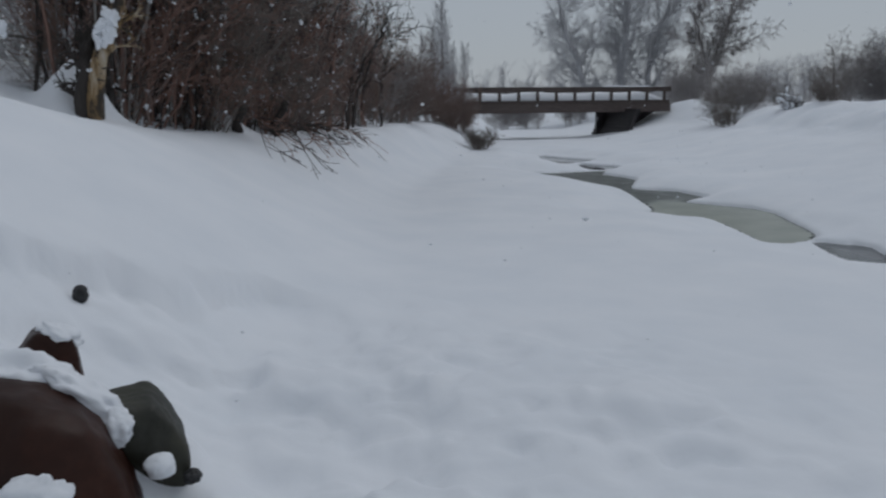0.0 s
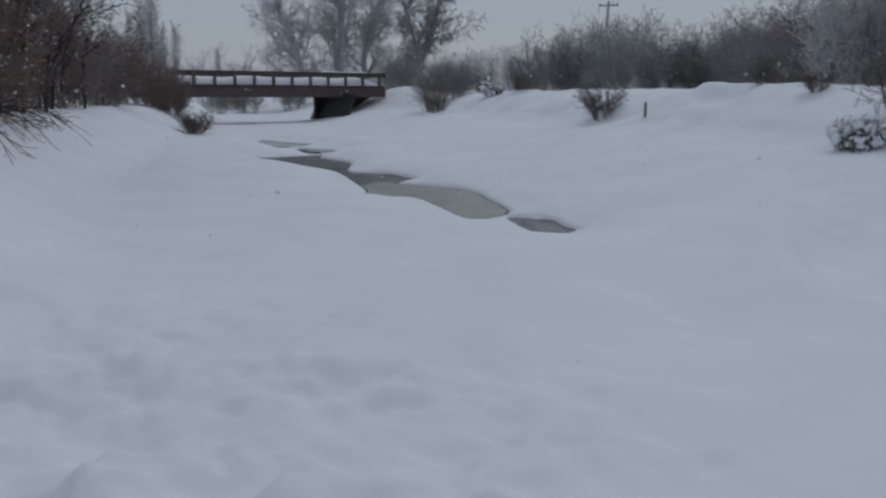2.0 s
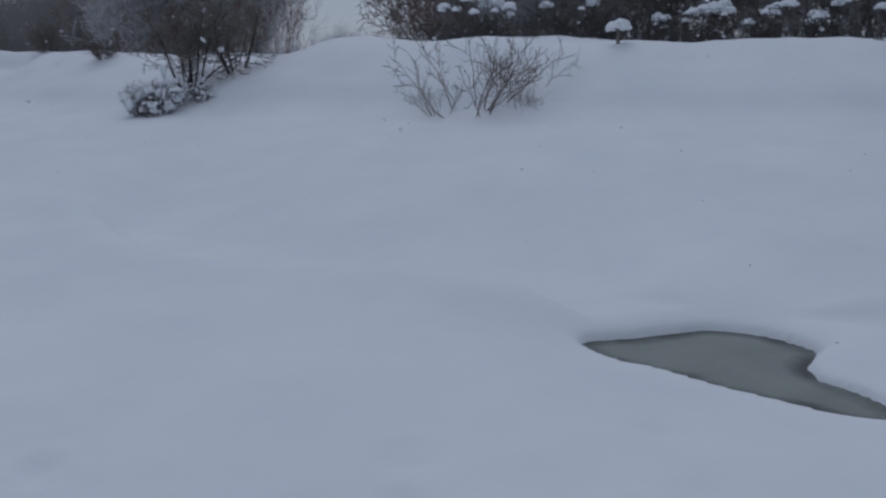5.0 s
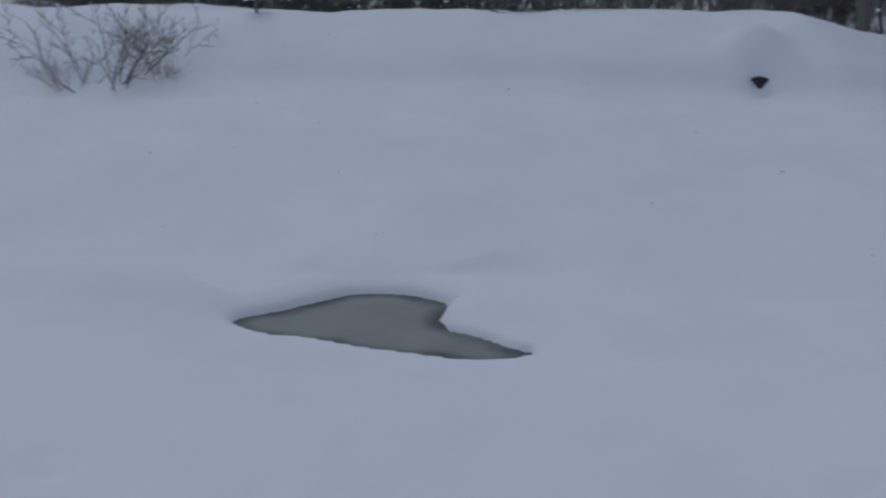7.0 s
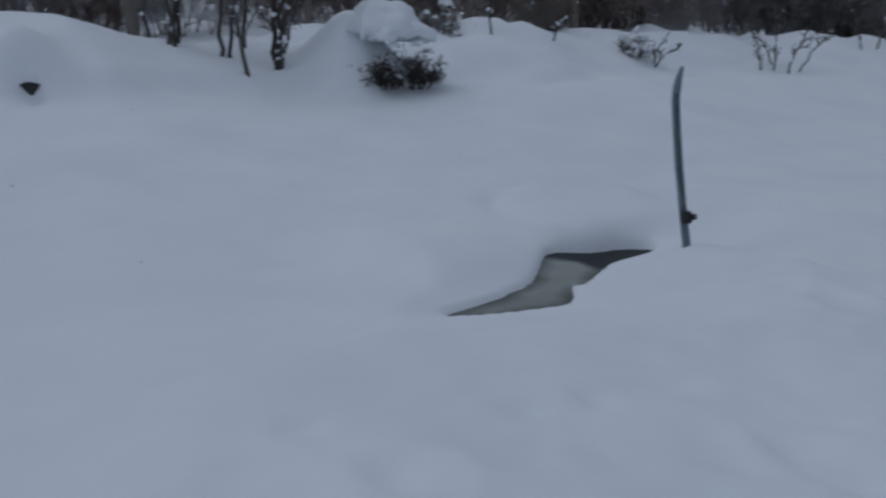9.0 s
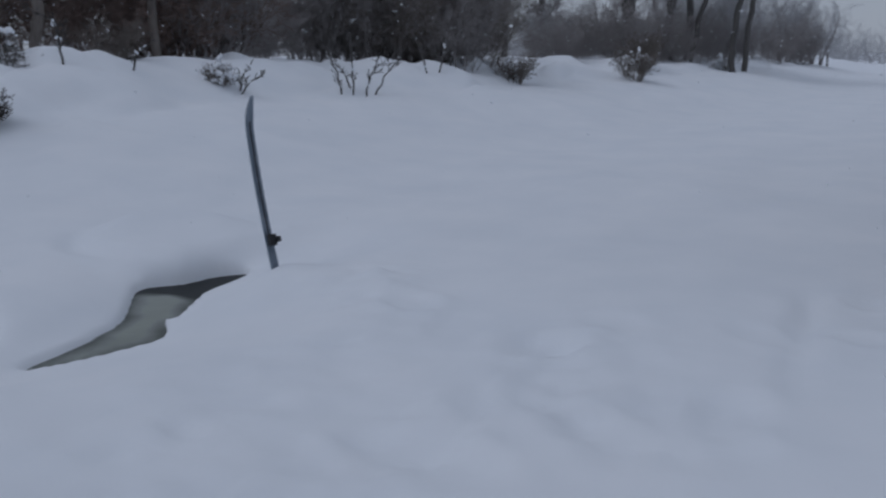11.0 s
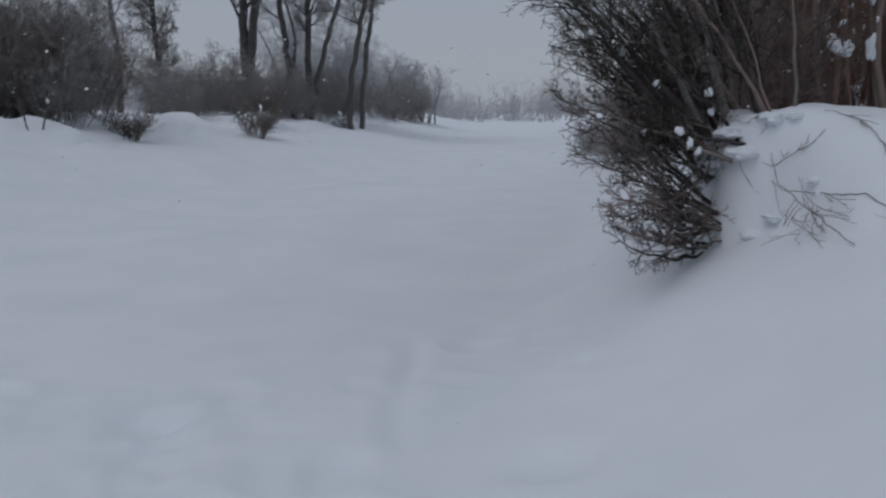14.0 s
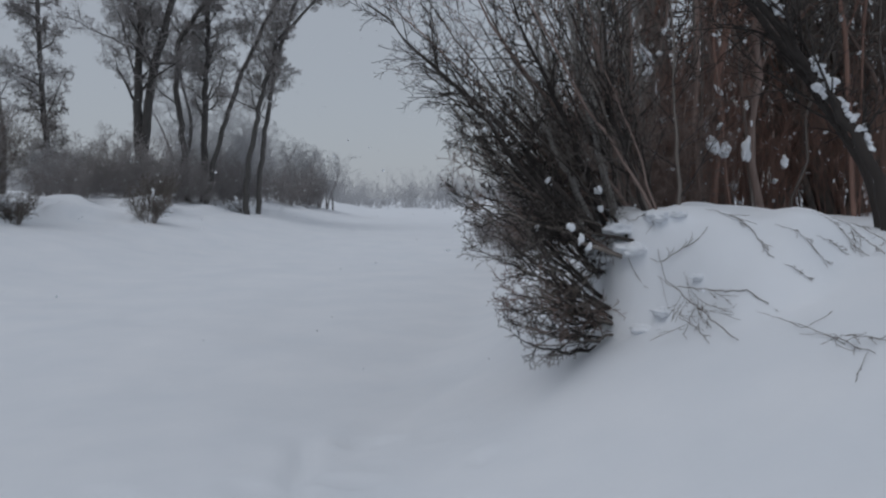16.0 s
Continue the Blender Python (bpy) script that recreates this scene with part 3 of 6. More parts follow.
WILLOW_SPEC = [lv(0.4, 0.09, 0.02, 9, 40, 0.42, 0.15, 0.8, 0.006, 0.5, 0.4, 4, 0, 0.05),
               lv(0.22, 0.14, 0.03, 6, 46, 0.42, 0.12, 0.75, 0.0045, 0.6, 0.3, 3, 0.05, 0.045),
               lv(0.14, 0.2, 0.0, 4, 48, 0.5, 0.15, 0.6, 0.0035, 0.7, 0.3, 3, 0.012, 0.03),
               lv(0.1, 0.22, 0.0, 0, 0, 0, 0, 0.5, 0.003)]
WHIP_SPEC = [lv(0.5, 0.07, 0.04, 7, 26, 0.42, 0.12, 0.8, 0.005, 0.5, 0.5, 3),
             lv(0.28, 0.11, 0.08, 5, 32, 0.5, 0.1, 0.7, 0.004, 0.6, 0.4, 3, 0.22, 0.045),
             lv(0.2, 0.14, 0.04, 0, 0, 0, 0, 0.5, 0.0035)]
BRUSH_SPEC = [lv(0.5, 0.1, 0.05, 8, 38, 0.46, 0.12, 0.8, 0.011, 0.5, 0.45, 3),
              lv(0.3, 0.15, 0.05, 6, 42, 0.5, 0.1, 0.7, 0.008, 0.6, 0.4, 3, 0.05, 0.06),
              lv(0.2, 0.2, 0.02, 3, 45, 0.6, 0.2, 0.6, 0.007, 0.7, 0.3, 3),
              lv(0.15, 0.2, 0.0, 0, 0, 0, 0, 0.5, 0.006)]
STRAW_SPEC = [lv(0.2, 0.17, 0.0, 7, 36, 0.42, 0.3, 0.8, 0.004, 0.5, 0.5, 3),
              lv(0.14, 0.18, 0.02, 6, 40, 0.5, 0.1, 0.7, 0.0035, 0.6, 0.4, 3, 0.02, 0.025),
              lv(0.1, 0.15, 0.0, 0, 0, 0, 0, 0.5, 0.003)]

willow = [shrub("willow_shrub", "leafless dark willow shrub with snow on its twigs", 11 + k, 26, 4.6, 0.7, 0.75, 0.02, WILLOW_SPEC, BARK_DARK, BARK_DARK) for k in range(3)]
whips = [shrub("osier_shrub", "upright reddish osier shrub with bare whips", 31 + k, 36, 4.2, 0.8, 0.4, 0.012, WHIP_SPEC, BARK_RED, BARK_RED) for k in range(3)]
brush = [shrub("brush_shrub", "rounded leafless brown brush shrub on the bank", 51 + k, 30, 3.6, 1.0, 0.65, 0.022, BRUSH_SPEC, BARK_BROWN, BARK_BROWN) for k in range(3)]
# its grey is snowfall haze put into the base colour, besides caught snow
pale_brush = [shrub("snow_dusted_brush", "leafless brush shrub with caught snow, greyed for snowfall haze", 61 + k, 30, 3.6, 1.1, 0.6, 0.024, BRUSH_SPEC, TWIG_DUSTED_HAZE, TWIG_DUSTED_HAZE) for k in range(3)]
cottonwood = [tree("cottonwood_tree", "tall leafless cottonwood with grey furrowed trunk", 71 + k, 17, 0.27, TREE_SPEC, BARK_GREY, TWIG_HAZE, 2 if k == 1 else 1) for k in range(4)]
WIDE_SPEC = [lv(1.0, 0.09, 0.03, 12, 50, 0.5, 0.2, 0.8, 0.05, 0.45, 0.4, 6)] + TREE_SPEC[1:]
# a tree kind with distance haze painted into bark and twig colour
pale_tree = [tree("rimed_tree", "tall leafless snowy tree greyed for snowfall haze", 91 + k, 14, 0.28, WIDE_SPEC, TWIG_DUSTED_HAZE, TWIG_HAZE, 3 - k) for k in range(2)]
# whitened in its base colour for snowfall haze as well as for snow
haze_brush = [shrub("rimed_brush", "leafless snowy brush shrub whitened for snowfall haze", 65 + k, 26, 3.8, 1.1, 0.5, 0.02, BRUSH_SPEC, TWIG_HAZE, TWIG_HAZE) for k in range(2)]
poplar = [tree("young_poplar", "slender leafless young poplar, snow-dusted and paled for haze", 101, 9, 0.09, POPLAR_SPEC, TWIG_DUSTED_HAZE, TWIG_HAZE)]
thin_tree = [tree("young_willow_tree", "thin grey leafless willow tree in the thicket", 111 + k, 8, 0.09, TREE_SPEC[1:4] + [TREE_SPEC[4]], BARK_GREY, BARK_DARK, 3) for k in range(2)]

vrng = random.Random(5)


def rod(name, label, category, pts, radii, mat, twigs=0, seed=1, group="", spec=None, curl=0.0, flat=False, wob=0.35, caps=0):
    """A single stem, trunk or branch through a few places, with side twigs."""
    rng = random.Random(seed)
    fine = []
    for k in range(len(pts) - 1):
        for j in range(4):
            fine.append(Vector(pts[k]).lerp(Vector(pts[k + 1]), j / 4) + Vector((rng.gauss(0, 1), rng.gauss(0, 1), rng.gauss(0, 1))) * (radii[min(k, len(radii) - 1)] * wob + curl))
    fine.append(Vector(pts[-1]))
    rr = list(np.interp(np.linspace(0, 1, len(fine)), np.linspace(0, 1, len(radii)), radii))
    a, b2 = Wood(), Wood()
    a.tube(fine, rr, 7)
    root = tagged(new(name), label, category, group=group)
    mesh_object("stem", a.v, a.f, mat, root)
    for k in range(twigs):
        i = rng.randrange(len(fine) // 4, len(fine) - 1)
        along_dir = (fine[i + 1] - fine[i]).normalized()
        d = (along_dir + Vector((rng.gauss(0, 0.5), rng.gauss(0, 0.5), -0.05 if flat else rng.gauss(0.1, 0.3)))).normalized()
        grow([b2, b2], fine[i], d, (fine[-1] - fine[0]).length * rng.uniform(0.15, 0.4), rr[i] * 0.45, 0, spec or WILLOW_SPEC[1:], rng)
    if b2.v:
        mesh_object("twig_spray", b2.v, b2.f, mat, root)["kind"] = "stuff"
    if caps:
        cap = Wood()
        for k in range(caps):
            i = rng.randrange(1, len(fine) - 1)
            cap.blob(fine[i].lerp(fine[i + 1], rng.random()) + Vector((rng.gauss(0, 0.02), rng.gauss(0, 0.02), rr[i])), 0.014 + 0.03 * rng.random() ** 3, rng, rng.uniform(0.7, 2.2))
        mesh_object("snow_load", cap.v, cap.f, SNOW, root, "white bits of caught snow")["kind"] = "stuff"
    return root


TWIGGY = [lv(0.2, 0.17, 0.03, 5, 42, 0.45, 0.15, 0.7, 0.0085, 0.6, 0.4, 3), lv(0.12, 0.22, 0.0, 2, 40, 0.5, 0.2, 0.6, 0.0075, 0.7, 0.3, 3), lv(0.1, 0.2, 0.0, 0, 0, 0, 0, 0.5, 0.0065)]


def on(x, y, up=0.0):
    return (x, y, height(x, y) + up)




def belt(kinds, points, group, size=(0.85, 1.15), wobble=0.5, sink=0.0):
    for x, y in points:
        plant(vrng.choice(kinds), USED, x + vrng.uniform(-wobble, wobble), y + vrng.uniform(-wobble, wobble), vrng.uniform(0, 360), vrng.uniform(*size), group, sink)


# thicket on the near bank, upstream
EDGE = [(-12.9, -4.78), (-14.7, -3.78), (-16.1, -3.08), (-17.5, -2.48), (-19.0, -2.1), (-20.8, -1.6), (-22.5, -1.0), (-24.5, -0.1), (-27, 0.8), (-30, 1.7), (-33, 2.4), (-36, 3.0), (-39, 3.6), (-43, 4.2), (-47, 4.6)]
HEAD, TAIL = EDGE[:4], EDGE[3:]
belt(willow[:2], [(x - 0.1, y - 0.3) for x, y in TAIL[::2]], "thicket on the near bank", (0.55, 0.85))
belt(whips, [(x - 0.3, y - 0.9) for x, y in TAIL[:6]], "thicket on the near bank", (0.85, 1.15))
belt(brush[:2] + pale_brush[:2] + whips[:1], [(x - 0.3, y - 0.9) for x, y in TAIL[6:]], "thicket on the near bank", (0.8, 1.05))
belt(whips[:2] + pale_brush[:1], [(x - 1.0, y - 2.6) for x, y in TAIL[:9:2]], "thicket on the near bank", (1.0, 1.3))
belt(haze_brush, [(x - 2.0, y - 5.5) for x, y in TAIL[:8:2]], "thicket on the near bank", (0.9, 1.1))
belt(willow[:1], [(x - 0.2, y - 0.5) for x, y in HEAD[1:]], "thicket on the near bank", (0.5, 0.7))
belt(thin_tree, [(-14.2, -6), (-16.5, -5.5), (-18.5, -4.8), (-20, -4), (-24, -3), (-28, -1.5)], "thin trees in the near thicket", (0.8, 1.0))

belt(whips + brush, [(-45.5, 6.3), (-44.6, 5.4), (-46.4, 7.0), (-43.4, 5.8), (-43.8, 4.7), (-44.2, 6.6)], "brush at the bridge's near end", (0.55, 0.7), 0.3)
TANGLE_SPEC = [lv(0.35, 0.1, 0.0, 9, 40, 0.5, 0.08, 0.8, 0.006, 0.5, 0.4, 4, 0.3, 0.05),
               lv(0.2, 0.13, 0.0, 5, 42, 0.5, 0.1, 0.75, 0.005, 0.6, 0.3, 3, 0.5, 0.022),
               lv(0.15, 0.15, 0.0, 0, 0, 0, 0, 0.5, 0.0045, snow=0.1, lump=0.016)]
tangle = [shrub("tangled_willow", "dark tangled willow shrub with snow lying on its stems", 41 + k, 26, 3.4, 0.7, 0.8, 0.016, TANGLE_SPEC, BARK_DARK, BARK_BROWN if k else BARK_RED) for k in range(2)]
belt(tangle, [(-15.2, -3.4), (-17.2, -2.6), (-18.8, -2.05), (-20.8, -1.5), (-23, -0.8)], "tangled willows at the thicket's front", (0.7, 0.95), 0.2)
# single stems standing out of the thicket's front
srng = random.Random(55)
for k in range(140):
    t = 0.9 + srng.random() ** 1.3 * 8.6
    i = int(t)
    x = EDGE[i][0] + (t - i) * (EDGE[i + 1][0] - EDGE[i][0]) + srng.uniform(-0.2, 0.3)
    y = EDGE[i][1] + (t - i) * (EDGE[i + 1][1] - EDGE[i][1]) + srng.uniform(-0.9, 0.25)
    tall, lx, ly, r = srng.uniform(2.6, 5.0), srng.gauss(0, 0.5), srng.gauss(0.35, 0.7), srng.choice((0.016, 0.02, 0.026, 0.034, 0.05))
    z = height(x, y)
    mat, label = ((BARK_WET, "dark wet bare stem at the thicket's front"), (BARK_WET, "dark wet bare stem at the thicket's front"), (BARK_PALE, "pale snow-dusted bare stem at the thicket's front"), (BARK_RED, "reddish-brown bare stem at the thicket's front"))[k % 4]
    rod("bare_sapling", label, "sapling", [(x, y, z - 0.2), (x + lx * 0.25, y + ly * 0.25, z + tall * 0.4), (x + lx * 0.65, y + ly * 0.65, z + tall * 0.75), (x + lx, y + ly, z + tall)], [r, r * 0.85, r * 0.6, r * 0.3], mat, 7, 500 + k, "stems at the thicket's front", TWIGGY, 0.03, caps=7)
# brush and trees across the creek
belt(pale_brush + haze_brush[:1], [(-46.6, 29.7), (-45.5, 31.4), (-44.2, 33.2), (-42.8, 34.9), (-41.4, 36.5), (-40.2, 37.9), (-47.5, 31.5), (-46, 33.5), (-44, 36), (-42, 38.5), (-49, 33.5), (-31.7, 33.4), (-30.4, 34.5), (-28.6, 35), (-33.4, 35.6), (-35.5, 38)], "brush belt across the creek", (1.0, 1.12))
belt(pale_brush, [(-60, 42), (-57, 45), (-54, 48), (-63, 38), (-50, 50), (-46, 52), (-42, 52), (-66, 34), (-38, 50)], "brush belt across the creek", (0.55, 0.75))
belt(pale_brush + willow, [(-41, 19.0), (-40.5, 20.2), (-39, 21.4), (-38.8, 23.3), (-49.5, 23), (-47.5, 22.4), (-50.5, 24.5), (-45, 22.5), (-43, 22)], "brush by the bridge", (0.45, 0.7))
belt(whips[:2] + haze_brush[:1], [(-17.6, 20.9), (-16.9, 21.2), (-16.2, 21.5), (-15.6, 22.0), (-15.0, 22.3), (-14.5, 22.9), (-16.0, 23.5)], "tall brush across the creek", (0.75, 0.95))
belt(thin_tree, [(-17.0, 22), (-15.2, 23)], "thin trees across the creek", (0.5, 0.6))
belt(brush[:2], [(-28.6, 29.6), (-27.4, 30.0)], "brush belt across the creek", (0.95, 1.05), 0.2)
belt(pale_brush, [(-22.5, 22.5), (-20.8, 22), (-24.6, 24), (-26.4, 26)], "low brush across the creek", (0.55, 0.75))
belt(brush + pale_brush, [(-10.6, 26), (-8.9, 25), (-7.4, 23.8), (-5.7, 23), (-3.9, 22.6), (-2.2, 22.3), (-0.5, 22), (1.3, 21.8), (3.2, 21.6), (5.0, 21.2), (6.8, 20.8), (8.6, 20), (10.2, 19.4), (11.8, 18.8), (13.4, 18.2), (15, 17.8), (16.6, 17.3), (18.2, 17), (20, 16.8), (36, 12.6)], "brush along the far bank", (0.9, 1.2), 0.7)
belt(willow[:2] + pale_brush[:2], [(25.6, 14.2), (25.8, 13.4), (26.2, 12.6), (26.0, 11.8), (26.4, 11.0), (26.6, 10.2), (27.4, 13.8), (27.6, 12.4), (27.8, 10.8), (28.6, 11.6), (28.4, 10.0)], "tall domed brush on the far bank", (0.9, 1.15), 0.3)
belt(brush[:2], [(20.2, 14.6), (19.4, 15.2), (20.6, 15.6)], "tall domed brush on the far bank", (1.05, 1.2), 0.2)
belt(pale_brush, [(25.2, 16.6), (26.6, 15.8), (30.2, 14.4), (32, 13.6), (34, 13)], "brush along the far bank", (0.45, 0.6), 0.4)
belt(pale_brush, [(-10, 30), (-6, 29), (-2, 28), (2, 27), (6, 26), (10, 25), (14, 23.5), (18, 22.5), (36, 16.2), (38, 16)], "brush along the far bank", (0.9, 1.2), 1.2)
# their white stands for lying snow and for haze put into the colour
belt(haze_brush, [(-8.2, 22.8), (-6.7, 22.3), (-3.2, 21.4), (2.4, 20.6)], "rimed brush along the far bank", (0.4, 0.55), 0.3)
belt(pale_tree, [(-9, 42), (0, 40), (9, 38), (17, 38)], "wood behind the far bank", (0.5, 0.75), 2)
belt(pale_brush, [(19.8, 14.0), (20.9, 14.3), (26.5, 13.2), (29.5, 12.2), (32.4, 11.4), (36.4, 9.8), (38.4, 9.4), (42, 7.4), (44.5, 6.8), (46.4, 5.6), (48.5, 5), (51, 4.2), (53.6, 3.2)], "shrubs at the far bank's foot", (0.55, 0.8))
belt(pale_brush, [(41, 10.5), (44, 9.6), (47, 8.6), (50, 7.4), (53, 6.4), (56, 5.2), (59, 4.4), (62, 3.4), (65, 2.4), (68, 1.6), (71, 0.8), (74, -0.2), (76.5, -1.4), (48, 11), (54, 9.5), (60, 8), (66, 6)], "brush under the cottonwoods", (0.5, 0.85))
belt(haze_brush + pale_brush[:1], [(38.5, 9.8), (45, 8), (49.6, 6.6), (54.5, 4.2)], "tall brush among the cottonwoods", (0.8, 1.1), 0.4)

# cottonwoods downstream
BOUGH = [lv(0.5, 0.2, 0.05, 11, 50, 0.44, 0.12, 0.85, 0.018, 0.5, 0.4, 4),
         lv(0.35, 0.22, 0.04, 8, 50, 0.48, 0.1, 0.8, 0.010, 0.5, 0.4, 3, 0.03, 0.08),
         lv(0.3, 0.24, 0.03, 6, 50, 0.55, 0.1, 0.7, 0.008, 0.6, 0.3, 3, 0.01, 0.07),
         lv(0.25, 0.24, 0.0, 0, 0, 0, 0, 0.5, 0.007)]


def old_tree(label, x, y, spine, radii, seed, boughs, long, start=0.3, flat=0.0, mat=BARK_MID, group="cottonwoods downstream", twig_mat=TWIG_DUSTED_HAZE):
    """A grown tree: its trunk follows a bent spine of metres to its side and up, boughs leave it all round."""
    rng = random.Random(seed)
    base, across = Vector((x, y, height(x, y))), Vector((0.12, 0.99, 0))
    pts = [base + across * -side + Vector((rng.gauss(0, 0.1), 0, rise)) for side, rise in [(0, -0.5)] + spine]
    fine, n = [], 6
    for k in range(len(pts) - 1):
        fine += [pts[k].lerp(pts[k + 1], q / n) + Vector((rng.gauss(0, 0.04), rng.gauss(0, 0.04), 0)) for q in range(n)]
    fine.append(pts[-1])
    rr = list(np.interp(np.linspace(0, 1, len(fine)), np.linspace(0, 1, len(radii)), radii))
    root = tagged(new("cottonwood_tree"), label, "tree", group=group)
    a, b2, sn = Wood(), Wood(), Wood()
    a.tube(fine, rr, 9)
    for k in range(boughs):
        u = start + (1 - start) * (k + rng.random()) / boughs
        i = min(len(fine) - 2, int(u * (len(fine) - 1)))
        d = (fine[i + 1] - fine[i]).normalized()
        w = rng.uniform(0, 6.28)
        way = (Vector((math.cos(w), math.sin(w), rng.uniform(0.2, 1.0) - flat)) + d * (0.5 - 0.5 * flat)).normalized()
        grow([a, b2], fine[i], way, long * rng.uniform(0.45, 1.1) * (1.1 - 0.5 * u), rr[i] * rng.uniform(0.3, 0.5), 0, BOUGH, rng, sn)
    mesh_object("trunk", a.v, a.f, mat, root)
    mesh_object("crown", b2.v, b2.f, twig_mat, root, "bare leafless branches")
    if sn.v:
        mesh_object("snow_load", sn.v, sn.f, SNOW, root, "white bits of caught snow")["kind"] = "stuff"


old_tree("slender dark tree with many level snow-dusted boughs", 42.78, 11.35, [(-0.2, 3), (-0.4, 6), (-0.5, 10), (-0.4, 14)], [0.17, 0.14, 0.12, 0.09, 0.04], 1, 46, 2.6, 0.1, 0.5)
old_tree("thick grey cottonwood with an upright trunk", 46.3, 8.1, [(0.0, 3), (0.0, 6), (0.05, 9.5), (0.2, 14), (0.2, 17)], [0.27, 0.24, 0.2, 0.16, 0.1, 0.05], 2, 26, 4.6, 0.3)
old_tree("thick grey cottonwood leaning off its neighbour", 46.0, 7.9, [(0.2, 4), (0.75, 7), (1.6, 10), (2.2, 14)], [0.2, 0.22, 0.2, 0.15, 0.06], 3, 18, 4.0, 0.4)
old_tree("grey cottonwood with a bent trunk", 49.0, 6.1, [(-0.2, 3), (-0.6, 6), (-0.5, 8.4), (0.9, 10.5), (2.0, 14)], [0.19, 0.17, 0.15, 0.14, 0.11, 0.05], 4, 20, 3.6, 0.35)
old_tree("upright grey cottonwood with upswept top boughs", 49.9, 5.3, [(0.0, 4), (0.1, 7), (0.2, 10.5), (0.3, 15)], [0.2, 0.18, 0.15, 0.12, 0.05], 5, 26, 3.4, 0.3)
old_tree("slim dark cottonwood leaning far over", 47.6, 5.0, [(0.5, 2.5), (1.3, 5.2), (2.6, 8.6), (4.4, 12), (5.6, 15)], [0.14, 0.13, 0.12, 0.11, 0.09, 0.04], 6, 14, 2.6, 0.55)
old_tree("dark cottonwood curving up from a bowed foot", 46.4, 2.75, [(-0.15, 1.2), (0.2, 3.5), (0.7, 6.2), (1.5, 8.8), (3.8, 11.5)], [0.17, 0.16, 0.14, 0.12, 0.1, 0.05], 7, 18, 3.2, 0.5)
old_tree("dark cottonwood beside the bowed one", 48.4, 2.4, [(0.2, 3), (0.6, 6), (1.2, 9), (2.6, 13)], [0.15, 0.14, 0.12, 0.1, 0.04], 8, 18, 3.2, 0.45)
plant(cottonwood[0], USED, 40, 12.5, 0, 0.75, "cottonwoods downstream")
plant(cottonwood[3], USED, 55, 7, 40, 0.7, "cottonwoods downstream")
# farther trees, their paleness is haze put into the colour
for k, (x, y, s) in enumerate([(75.3, -0.6, 0.62), (77, -2.0, 0.6), (72, 2, 0.72), (68, 3.4, 0.75), (64, 4.6, 0.8), (60, 6, 0.85), (56, 7.5, 0.85), (82, 0, 0.6), (76.2, -1.4, 0.58), (73.5, 0.4, 0.62), (74.5, 1.0, 0.66), (78.5, -2.6, 0.5)]):
    plant(pale_tree[k % 2], USED, x, y, 50 * k, s, "rimed trees downstream")
# trees behind the bridge, bark and twigs coloured pale for snowfall haze
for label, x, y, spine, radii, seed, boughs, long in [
        ("haze-pale spreading tree with crooked limbs", -81.0, 24.2, [(0.0, 3), (0.6, 5.5), (1.8, 8), (2.6, 12)], [0.34, 0.3, 0.24, 0.16, 0.06], 21, 18, 6.0),
        ("tall haze-pale tree with a straight trunk", -80.6, 27.8, [(0.0, 4), (-0.2, 7), (-0.4, 10), (-0.6, 15)], [0.36, 0.32, 0.26, 0.18, 0.06], 22, 22, 6.2),
        ("haze-pale spreading tree beside the straight one", -83.5, 31.5, [(0.0, 3.5), (-0.7, 6.5), (-1.8, 9.5), (-2.4, 14)], [0.34, 0.3, 0.24, 0.16, 0.06], 23, 20, 6.2)]:
    old_tree(label, x, y, spine, radii, seed, boughs + 12, long, 0.1, 0.15, TWIG_HAZE, "rimed trees behind the bridge", TWIG_HAZE)
old_tree("crooked grey tree at the bridge's end", -57.0, 25.6, [(0.0, 2), (-0.25, 3.6), (-0.9, 5.2), (-1.6, 8)], [0.24, 0.2, 0.17, 0.12, 0.05], 24, 18, 4.2, 0.22, 0.0, TWIG_DUSTED_HAZE, "trees by the bridge")
old_tree("crooked grey tree with a low fork", -56.4, 25.2, [(0.1, 2), (0.5, 3.8), (1.1, 6)], [0.16, 0.14, 0.1, 0.04], 25, 12, 3.2, 0.25, 0.0, TWIG_DUSTED_HAZE, "trees by the bridge")
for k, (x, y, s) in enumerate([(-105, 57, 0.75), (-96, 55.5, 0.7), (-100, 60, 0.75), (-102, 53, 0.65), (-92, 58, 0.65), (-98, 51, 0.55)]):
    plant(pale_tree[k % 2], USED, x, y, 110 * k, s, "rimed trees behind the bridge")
for x, y, s in [(-45, 6.0, 0.78), (-45.4, 6.7, 0.66), (-46.2, 5.2, 0.7), (-46.5, 6.4, 0.85), (-46.9, 7.2, 0.72), (-47.3, 5.9, 0.8), (-61.8, 7.7, 0.9), (-108, 22.5, 1.05), (-106, 25, 0.7), (-63, 9.0, 0.7)]:
    plant(poplar[0], USED, x, y, vrng.uniform(0, 360), s, "poplars beyond the bridge")
belt(pale_brush, [(-75, 18), (-74, 15), (-76, 22), (-80, 34), (-72, 30), (-70, 34), (-66, 28), (-90, 20), (-62, 4), (-66, 6)], "brush beyond the bridge", (0.7, 1.0))

